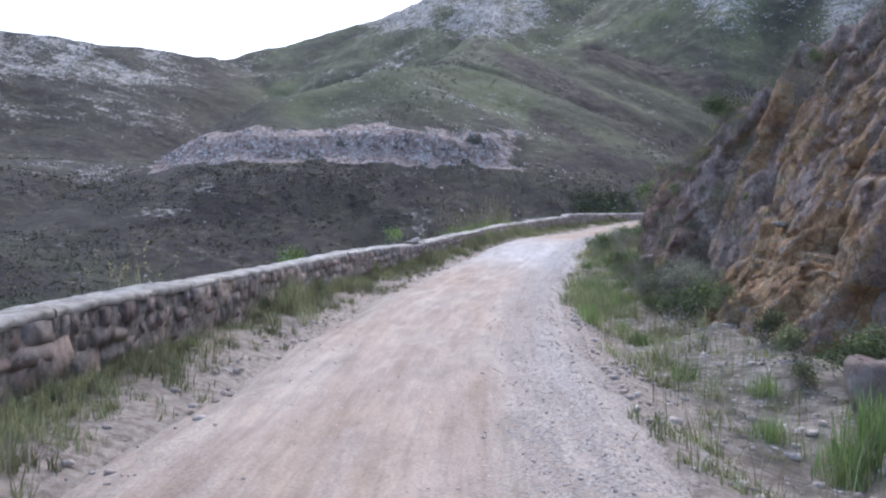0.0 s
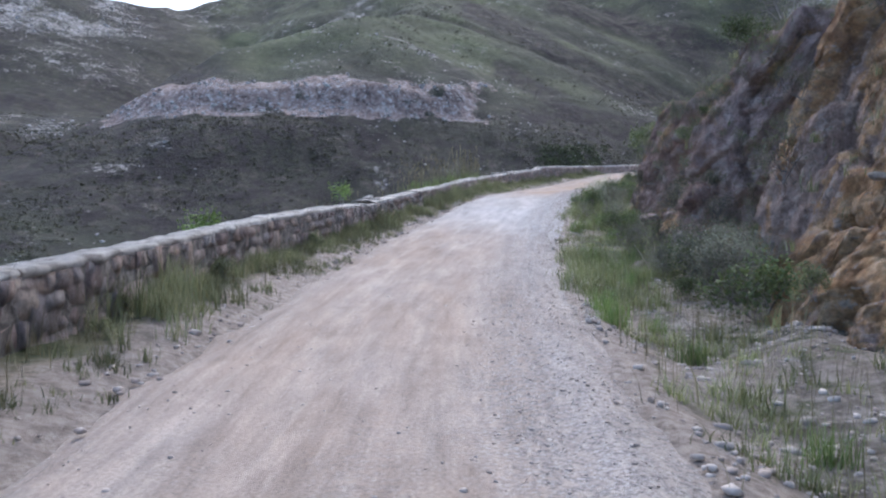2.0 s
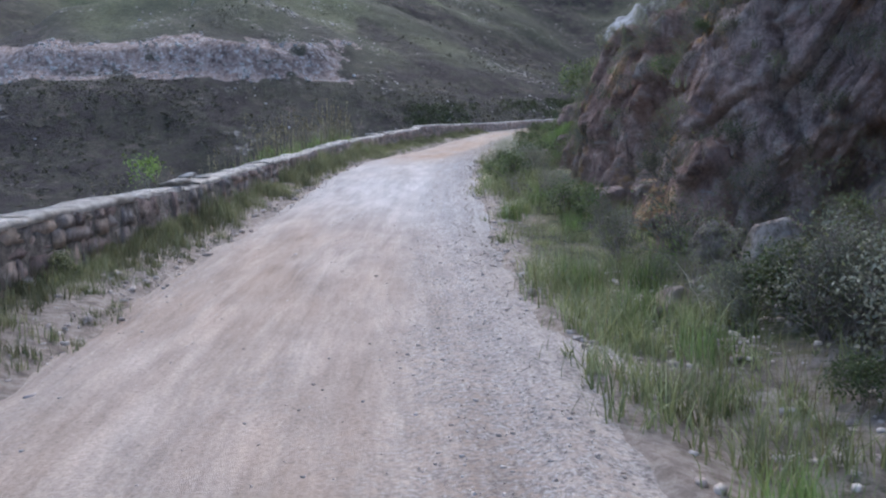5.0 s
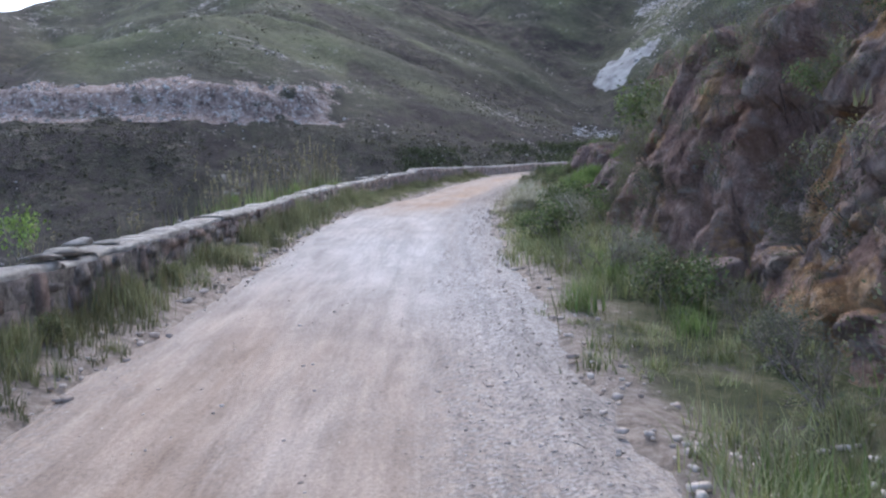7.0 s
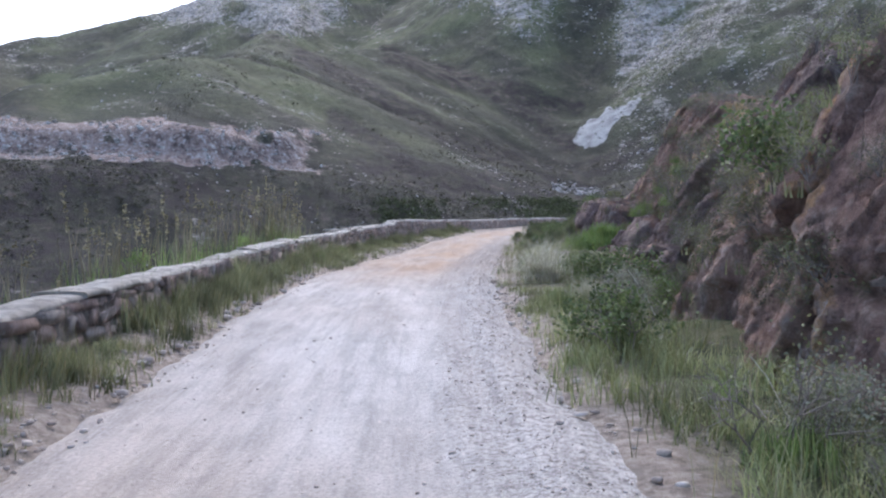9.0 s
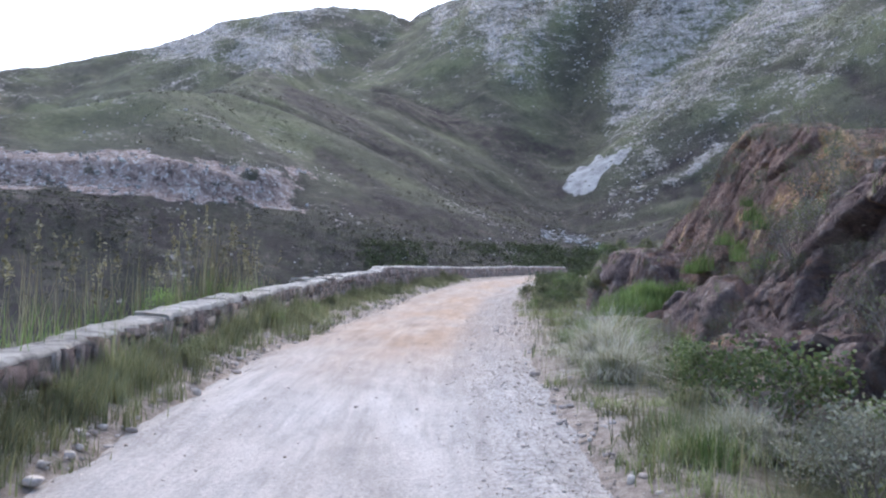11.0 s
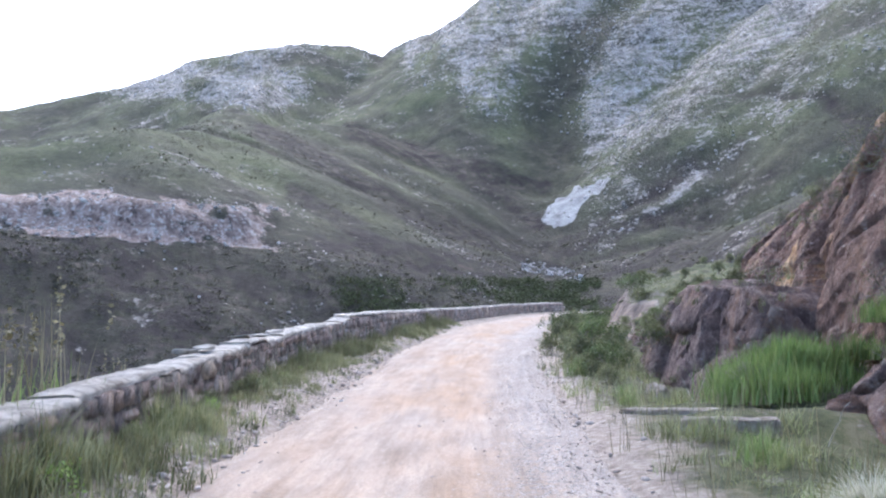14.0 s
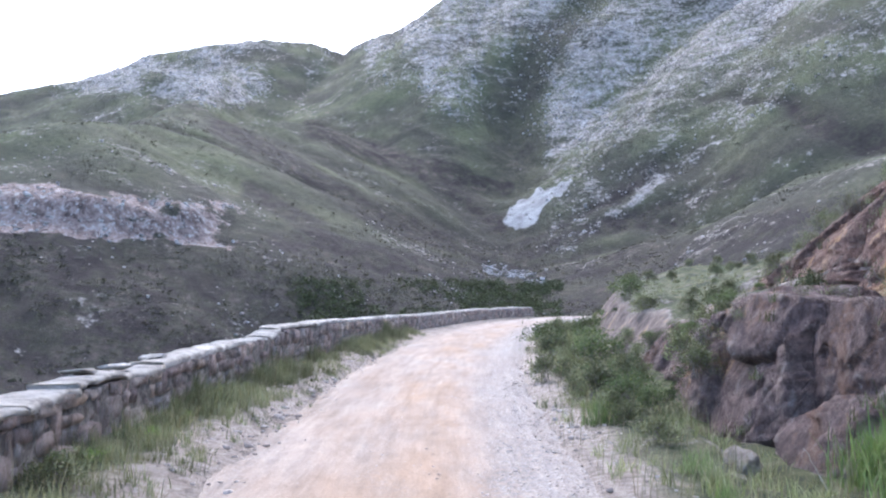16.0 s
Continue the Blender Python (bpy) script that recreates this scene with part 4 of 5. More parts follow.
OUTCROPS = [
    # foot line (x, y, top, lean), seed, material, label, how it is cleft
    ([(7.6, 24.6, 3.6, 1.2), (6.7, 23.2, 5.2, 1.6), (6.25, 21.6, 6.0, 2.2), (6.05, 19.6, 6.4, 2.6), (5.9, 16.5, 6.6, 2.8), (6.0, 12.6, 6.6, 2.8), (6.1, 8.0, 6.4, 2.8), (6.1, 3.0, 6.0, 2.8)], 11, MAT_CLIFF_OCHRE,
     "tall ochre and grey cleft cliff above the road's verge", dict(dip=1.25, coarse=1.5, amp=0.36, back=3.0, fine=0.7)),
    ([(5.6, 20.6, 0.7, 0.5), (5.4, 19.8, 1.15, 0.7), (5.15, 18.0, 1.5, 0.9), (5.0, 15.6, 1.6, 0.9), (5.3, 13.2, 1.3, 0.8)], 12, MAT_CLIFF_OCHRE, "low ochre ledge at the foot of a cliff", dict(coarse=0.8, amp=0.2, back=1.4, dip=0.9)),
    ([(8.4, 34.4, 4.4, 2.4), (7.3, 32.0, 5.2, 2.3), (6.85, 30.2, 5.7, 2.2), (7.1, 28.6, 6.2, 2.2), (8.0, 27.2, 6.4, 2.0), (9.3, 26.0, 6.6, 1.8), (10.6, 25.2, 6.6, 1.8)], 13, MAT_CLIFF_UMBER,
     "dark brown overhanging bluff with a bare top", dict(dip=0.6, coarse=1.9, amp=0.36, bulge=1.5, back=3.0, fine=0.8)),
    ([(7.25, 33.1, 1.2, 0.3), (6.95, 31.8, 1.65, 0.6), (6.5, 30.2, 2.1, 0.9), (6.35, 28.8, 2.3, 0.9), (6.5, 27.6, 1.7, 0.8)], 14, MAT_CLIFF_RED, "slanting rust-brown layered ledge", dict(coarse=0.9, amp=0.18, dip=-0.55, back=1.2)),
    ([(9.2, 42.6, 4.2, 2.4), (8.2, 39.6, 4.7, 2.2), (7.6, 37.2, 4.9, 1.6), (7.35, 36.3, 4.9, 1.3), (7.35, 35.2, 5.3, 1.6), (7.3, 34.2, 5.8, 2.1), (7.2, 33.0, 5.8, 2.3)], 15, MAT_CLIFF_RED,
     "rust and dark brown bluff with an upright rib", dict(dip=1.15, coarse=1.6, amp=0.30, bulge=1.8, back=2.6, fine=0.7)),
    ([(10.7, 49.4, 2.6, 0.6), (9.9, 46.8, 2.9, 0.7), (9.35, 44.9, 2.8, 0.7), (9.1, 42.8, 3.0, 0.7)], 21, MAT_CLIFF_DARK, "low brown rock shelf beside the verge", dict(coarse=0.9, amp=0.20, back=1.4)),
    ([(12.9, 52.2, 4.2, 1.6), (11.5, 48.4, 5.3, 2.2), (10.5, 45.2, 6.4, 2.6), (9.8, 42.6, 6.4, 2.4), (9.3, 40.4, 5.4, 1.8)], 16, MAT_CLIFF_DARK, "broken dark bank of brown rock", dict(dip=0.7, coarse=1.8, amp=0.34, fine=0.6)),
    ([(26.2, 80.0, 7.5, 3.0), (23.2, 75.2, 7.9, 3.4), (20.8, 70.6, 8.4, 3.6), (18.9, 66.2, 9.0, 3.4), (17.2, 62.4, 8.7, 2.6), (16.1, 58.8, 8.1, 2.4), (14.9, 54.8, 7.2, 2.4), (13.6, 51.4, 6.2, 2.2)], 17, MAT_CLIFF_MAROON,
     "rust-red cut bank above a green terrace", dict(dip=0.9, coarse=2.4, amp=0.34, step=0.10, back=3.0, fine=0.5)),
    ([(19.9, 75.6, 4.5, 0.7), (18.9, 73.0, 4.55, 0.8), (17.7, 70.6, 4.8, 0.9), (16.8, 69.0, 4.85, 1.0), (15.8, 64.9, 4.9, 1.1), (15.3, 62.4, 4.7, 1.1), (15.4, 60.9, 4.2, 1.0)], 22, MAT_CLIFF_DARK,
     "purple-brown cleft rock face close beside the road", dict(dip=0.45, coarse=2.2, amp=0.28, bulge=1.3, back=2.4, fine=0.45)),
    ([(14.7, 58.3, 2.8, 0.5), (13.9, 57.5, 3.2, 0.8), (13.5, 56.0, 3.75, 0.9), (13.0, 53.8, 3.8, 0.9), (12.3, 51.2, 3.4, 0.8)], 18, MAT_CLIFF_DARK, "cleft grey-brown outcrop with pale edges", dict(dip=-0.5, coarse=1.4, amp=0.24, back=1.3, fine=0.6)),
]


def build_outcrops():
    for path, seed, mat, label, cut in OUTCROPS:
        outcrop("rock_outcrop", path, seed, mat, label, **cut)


build_parapet("wall_1", -3.0, 32.9, 295, 201, "low rubble-stone parapet with pale worn coping and grass at its foot")
build_parapet("wall_2", 32.9, 74.3, 295, 202, "lower sagging stretch of rubble-stone parapet with uneven coping")
build_parapet("wall_3", 74.3, 128.0, 295, 203, "higher stretch of rubble-stone parapet curving round the bend")
build_outcrops()

CELL, CX, CY = 0.3, 2.0, 2.0
_top = np.full((160, 300), -99.0)
for _P in COVER:
    _i, _j = ((_P[:, 0] - CX) / CELL).astype(int), ((_P[:, 1] - CY) / CELL).astype(int)
    _ok = (_i >= 0) & (_j >= 0) & (_i < 160) & (_j < 300)
    np.maximum.at(_top, (_i[_ok], _j[_ok]), _P[_ok, 2])


def stand(x, y):
    """Height of ground or rock, whichever lies higher."""
    x, y = np.asarray(x, float), np.asarray(y, float)
    i, j = np.clip(((x - CX) / CELL).astype(int), 0, 159), np.clip(((y - CY) / CELL).astype(int), 0, 299)
    return np.maximum(land(x, y), _top[i, j] - 0.12)


# ---- plants ----
def blades(roots, height, lean, width, rng, segs=3, droop=0.35):
    """Tapered, bowed blades of grass: (N,3) roots, (N,) heights, lean in metres at the tip."""
    n = len(roots)
    a = rng.uniform(0, 2 * np.pi, n)
    dx, dy = np.cos(a), np.sin(a)
    wx, wy = -dy, dx
    V = np.empty((n, 2 * segs + 1, 3))
    for k in range(segs + 1):
        t = k / segs
        out = lean * t ** 1.8
        up = height * (t - droop * t * t * np.clip(lean / np.maximum(height, 0.01), 0, 1.4))
        cx, cy, cz = roots[:, 0] + dx * out, roots[:, 1] + dy * out, roots[:, 2] + up
        w = width * (1 - t ** 1.4) * 0.5
        if k < segs:
            V[:, 2 * k] = np.stack([cx - wx * w, cy - wy * w, cz], -1)
            V[:, 2 * k + 1] = np.stack([cx + wx * w, cy + wy * w, cz], -1)
        else:
            V[:, 2 * k] = np.stack([cx, cy, cz], -1)
    F = []
    for k in range(segs - 1):
        F += [(2 * k, 2 * k + 1, 2 * k + 3), (2 * k, 2 * k + 3, 2 * k + 2)]
    F.append((2 * segs - 2, 2 * segs - 1, 2 * segs))
    F = np.array(F)
    G = F[None] + (np.arange(n) * (2 * segs + 1))[:, None, None]
    return V.reshape(-1, 3), G.reshape(-1, 3)


def tufts(centres, count, spread, tall, rng, lean=0.5, width=0.012, tall_var=0.5, on=land):
    """Blades for many tufts: (N,2) centres, blades a tuft, tuft radius, (N,) or one height."""
    n = len(centres)
    tall = np.broadcast_to(tall, (n,))
    c = np.repeat(centres, count, axis=0)
    h = np.repeat(tall, count) * rng.uniform(1 - tall_var, 1.0, n * count)
    r = np.abs(rng.normal(0, spread, n * count))
    a = rng.uniform(0, 2 * np.pi, n * count)
    x, y = c[:, 0] + r * np.cos(a), c[:, 1] + r * np.sin(a)
    z = on(x, y) - 0.03
    return blades(np.stack([x, y, z], -1), h, h * lean * rng.uniform(0.2, 1.3, n * count), width * rng.uniform(0.7, 1.5, n * count), rng)


def leaves(points, size, rng, flat=0.0):
    """A diamond leaf at each point."""
    n = len(points)
    d = rng.normal(size=(n, 3))
    d[:, 2] *= 1 - flat
    d /= np.linalg.norm(d, axis=1)[:, None]
    s = np.cross(d, rng.normal(size=(n, 3)))
    s /= np.linalg.norm(s, axis=1)[:, None]
    L = (size * rng.uniform(0.6, 1.4, n))[:, None]
    V = np.stack([points - d * L * 0.5, points + s * L * 0.28, points + d * L * 0.5, points - s * L * 0.28], 1)
    F = np.array([(0, 1, 2), (0, 2, 3)])
    return V.reshape(-1, 3), (F[None] + (np.arange(n) * 4)[:, None, None]).reshape(-1, 3)


def tubes(A, B, ra, rb):
    """Three-sided tapered sticks from A to B."""
    n = len(A)
    d = B - A
    d = d / np.maximum(np.linalg.norm(d, axis=1)[:, None], 1e-6)
    u = np.cross(d, np.where(np.abs(d[:, 2:3]) < 0.9, [[0, 0, 1.0]], [[1.0, 0, 0]]))
    u /= np.linalg.norm(u, axis=1)[:, None]
    v = np.cross(d, u)
    V = np.empty((n, 6, 3))
    for k in range(3):
        a = 2 * np.pi * k / 3
        o = u * math.cos(a) + v * math.sin(a)
        V[:, k], V[:, 3 + k] = A + o * ra[:, None], B + o * rb[:, None]
    F = np.array([(0, 1, 4), (0, 4, 3), (1, 2, 5), (1, 5, 4), (2, 0, 3), (2, 3, 5)])
    return V.reshape(-1, 3), (F[None] + (np.arange(n) * 6)[:, None, None]).reshape(-1, 3)


def twig_tree(rng, height, spread, stems=6, levels=4, kids=3):
    """Branching sticks from the ground up; returns sticks and their tips."""
    A = np.zeros((stems, 3)) + rng.normal(0, 0.05, (stems, 3)) * [1, 1, 0]
    D = np.stack([rng.normal(0, spread, stems), rng.normal(0, spread, stems), np.ones(stems)], -1)
    D /= np.linalg.norm(D, axis=1)[:, None]
    length, rad = height * 0.40, 0.010 * height + 0.004
    sticks = []
    for lv in range(levels):
        B = A + D * (length * rng.uniform(0.6, 1.25, len(A)))[:, None]
        sticks.append((A, B, np.full(len(A), rad), np.full(len(A), rad * 0.7)))
        tips = B
        k = kids if lv < levels - 1 else 0
        if k:
            A = np.repeat(B, k, axis=0)
            D = np.repeat(D, k, axis=0) + rng.normal(0, 0.55, (len(A), 3)) + [0, 0, 0.12]
            D /= np.linalg.norm(D, axis=1)[:, None]
        length, rad = length * 0.66, rad * 0.62
    V, F = join([tubes(*s) for s in sticks])
    V[:, 2] = np.maximum(V[:, 2], -0.05)
    return V, F, tips


def make_shrub(name, rng, height, wide, leaf, leaf_mat, count, label, category="shrub", levels=4, twig_mat=None):
    """A shrub about the origin: branches and a crown of single leaves in uneven clumps."""
    root = new(name)
    V, F, tips = twig_tree(rng, height, wide, 6, levels)
    part_mesh("branchwork", V, F, twig_mat or MAT_TWIG, root)
    if count:
        pick = tips[rng.randint(0, len(tips), count)]
        P = pick + rng.normal(0, 0.09 * height + 0.02, (count, 3))
        P[:, 2] = np.maximum(P[:, 2], 0.03)
        part_mesh("foliage", *leaves(P, leaf, rng), leaf_mat, root)
    return tagged(root, label, category)


def set_down(ob, x, y, scale=1.0, turn=0.0, lift=-0.04, base=None):
    z = float(stand(np.array([x]), np.array([y]))[0]) if base is None else base
    return Matrix.LocRotScale((x, y, z + lift), Euler((0, 0, turn)), (scale, scale, scale))


def plant(kinds, spots, rng, group, base=None):
    """Puts each kind down once and then copies it."""
    used = set()
    for (x, y, s) in spots:
        k = int(rng.randint(len(kinds)))
        m = set_down(kinds[k], x, y, s * rng.uniform(0.85, 1.15), rng.uniform(0, 6.28), base=base)
        if k in used:
            ob = copy_thing(kinds[k], m)
        else:
            ob = kinds[k]
            ob.matrix_basis = m
            used.add(k)
        ob["group"] = group
    for k, ob in enumerate(kinds):
        if k not in used:
            for c in list(ob.children):
                bpy.data.objects.remove(c)
            bpy.data.objects.remove(ob)


def along(rng, n, y0, y1, d0, d1):
    y = rng.uniform(y0, y1, n)
    d = rng.uniform(d0, d1, n)
    x, _ = beside(y, d)
    return np.stack([x, y], -1), d


def build_verge_grass():
    rng = np.random.RandomState(301)
    # left verge, thickest at the wall's foot
    c, d = along(rng, 3000, 3, 92, 0, 1)
    y = c[:, 1]
    room = ROAD_L - 0.12 - wall_face(y)
    t = rng.beta(1.1, 1.9, len(y))
    x, _ = beside(y, wall_face(y) + 0.02 + t * room)
    keep = fbm(x / 1.2, y / 1.8, 3, 303) + 0.25 * (1 - t) > rng.uniform(-0.35, 0.45, len(y))
    c = np.stack([x, y], -1)[keep]
    tall = (0.16 + 0.24 * (1 - t[keep])) * (1 + 0.7 * fbm(c[:, 0] / 2, c[:, 1] / 2, 2, 304)) * (1 + 0.9 * smooth(0.1, 0.4, fbm(c[:, 1] / 0.9, c[:, 1] * 0, 2, 308))) * (1 + 0.60 * smooth(36, 42, c[:, 1]) * smooth(60, 54, c[:, 1]) + 0.1 * smooth(54, 60, c[:, 1]))
    a = tufts(c, 20, 0.09, tall, rng, 0.55, 0.011)
    c, d = along(rng, 900, 3, 80, -3.2, -2.0)
    keep = fbm(c[:, 0] / 0.9, c[:, 1] / 1.6, 3, 310) > rng.uniform(-0.1, 0.5, len(d)) + 0.3 * smooth(-2.5, -2.0, d)
    a = join([a, tufts(c[keep], 12, 0.08, 0.16, rng, 0.8, 0.010)])
    y = rng.uniform(52, 86, 520)
    x, _ = beside(y, wall_face(y) + 0.25 + rng.uniform(0, 1.0, 520))
    keep = fbm(x / 0.9, y / 1.5, 3, 311) > rng.uniform(-0.4, 0.4, 520)
    a = join([a, tufts(np.stack([x, y], -1)[keep], 16, 0.10, 0.28, rng, 0.7, 0.011)])
    ob = part_mesh("verge_grass", *a, MAT_OLIVEGRASS)
    tagged(ob, "olive and straw grass along the foot of the parapet", "grass", kind="stuff")
    # right verge
    c, d = along(rng, 6500, 3, 105, 2.05, 5.6)
    dens = smooth(2.0, 2.5, d) * smooth(5.4, 3.2, d) * (0.65 + 0.9 * fbm(c[:, 0] / 1.6, c[:, 1] / 2.4, 3, 305)) * (0.55 + 0.60 * smooth(18, 27, c[:, 1])) * (1 - 0.4 * smooth(2.9, 3.6, d) * smooth(24, 18, c[:, 1]))
    dens = dens * smooth(-0.30, 0.22, fbm(c[:, 0] / 0.9, c[:, 1] / 1.3, 2, 309))
    dens = dens * smooth(0.8, 2.2, np.hypot(c[:, 0] - 12.4, c[:, 1] - 57.8)) * (1 - 0.75 * smooth(49, 56, c[:, 1]) * smooth(3.4, 2.7, d)) * (1 - 0.5 * smooth(50, 54, c[:, 1]) * smooth(64, 60, c[:, 1]))
    keep = dens > rng.uniform(0, 0.8, len(d))
    c = c[keep]
    tall = 0.37 * (1 + 1.0 * fbm(c[:, 0] / 1.5, c[:, 1] / 1.5, 2, 306)) * (1 - 0.35 * smooth(20, 12, c[:, 1]))
    a = tufts(c, 24, 0.13, tall, rng, 0.85, 0.011)
    ob = part_mesh("roadside_grass", *a, MAT_GRASS)
    tagged(ob, "fresh green grass between road and rocks", "grass", kind="stuff")
    # grass on the bank and its ledges
    c, d = along(rng, 3600, 4, 112, 4.5, 17)
    keep = fbm(c[:, 0] / 2.2, c[:, 1] / 2.2, 3, 307) > rng.uniform(-0.1, 0.45, len(d))
    c = c[keep]
    a = tufts(c, 18, 0.12, 0.30, rng, 0.7, 0.014, on=stand)
    ob = part_mesh("bank_grass", *a, MAT_OLIVEGRASS)
    tagged(ob, "rough olive grass and heath on the bank", "grass", kind="stuff")
    # straws
    c, d = along(rng, 900, 4, 90, 2.2, 4.8)
    a = tufts(c, 3, 0.12, rng.uniform(0.6, 1.0, len(c)), rng, 0.45, 0.007, 0.3)
    c2, d2 = along(rng, 700, 5, 90, 0, 1)
    x, _ = beside(c2[:, 1], wall_face(c2[:, 1]) + 0.1 + 0.7 * d2 ** 2)
    b = tufts(np.stack([x, c2[:, 1]], -1), 3, 0.08, rng.uniform(0.35, 0.75, len(c2)), rng, 0.4, 0.007, 0.3)
    ob = part_mesh("straw_stems", *join([a, b]), MAT_DRYGRASS)
    tagged(ob, "thin straw-coloured grass stems on both verges", "grass", kind="stuff")


def reed_clump(rng, n, height, label):
    """Tall stems with seed heads, standing behind the parapet."""
    root = new("reed_clump")
    r = rng.normal(0, 0.16, (n, 2))
    V, F = blades(np.stack([r[:, 0], r[:, 1], np.zeros(n)], -1), height * rng.uniform(0.6, 1.0, n), height * rng.uniform(0.02, 0.3, n), np.full(n, 0.014), rng, 4)
    part_mesh("stem_tuft", V, F, MAT_DRYGRASS, root)
    tips = V.reshape(n, 9, 3)[:, 8]
    sub = tips[rng.permutation(n)[:max(3, n // 3)]]
    P = np.repeat(sub, 14, axis=0) + rng.normal(0, 1, (len(sub) * 14, 3)) * [0.015, 0.015, 0.07]
    part_mesh("seed_plume", *leaves(P, 0.05, rng), MAT_DRYGRASS, root)
    q = rng.normal(0, 0.2, (n * 2, 2))
    part_mesh("leaf_tuft", *blades(np.stack([q[:, 0], q[:, 1], np.zeros(n * 2)], -1), height * rng.uniform(0.25, 0.62, n * 2), height * rng.uniform(0.1, 0.3, n * 2), np.full(n * 2, 0.016), rng), MAT_YOUNG, root)
    return tagged(root, label, "grass")


def tussock(rng, radius, label):
    root = new("grass_tussock")
    n = 900
    q = rng.normal(0, 0.12 * radius, (n, 2))
    V, F = blades(np.stack([q[:, 0], q[:, 1], np.zeros(n)], -1), radius * rng.uniform(0.5, 1.05, n), radius * rng.uniform(0.3, 1.2, n), np.full(n, 0.010), rng, 5, 0.7)
    part_mesh("arching_tuft", V, F, MAT_TUSSOCK, root)
    V, F = blades(np.stack([q[:260, 0], q[:260, 1], np.zeros(260)], -1), radius * rng.uniform(0.2, 0.6, 260), radius * rng.uniform(0.1, 0.5, 260), np.full(260, 0.012), rng, 3)
    part_mesh("young_tuft", V, F, MAT_GRASS, root)
    return tagged(root, label, "grass")


def long_grass(rng, height, label):
    """Broad bright blades, upright and then bowing over."""
    root = new("grass_clump")
    n = 150
    q = rng.normal(0, 0.20, (n, 2))
    V, F = blades(np.stack([q[:, 0], q[:, 1], np.zeros(n)], -1), height * rng.uniform(0.55, 1.1, n), height * rng.uniform(0.05, 0.55, n), rng.uniform(0.012, 0.026, n), rng, 4, 0.45)
    part_mesh("leaf_tuft", V, F, MAT_LONGGRASS, root)
    q = rng.normal(0, 0.24, (40, 2))
    V, F = blades(np.stack([q[:, 0], q[:, 1], np.zeros(40)], -1), height * rng.uniform(0.3, 0.8, 40), height * rng.uniform(0.1, 0.5, 40), np.full(40, 0.012), rng, 3)
    part_mesh("stem_tuft", V, F, MAT_DRYGRASS, root)
    return tagged(root, label, "grass")


MAT_OLIVEGRASS = make_leaf_material("olive grass", (0.13, 0.145, 0.065), (0.32, 0.315, 0.18))


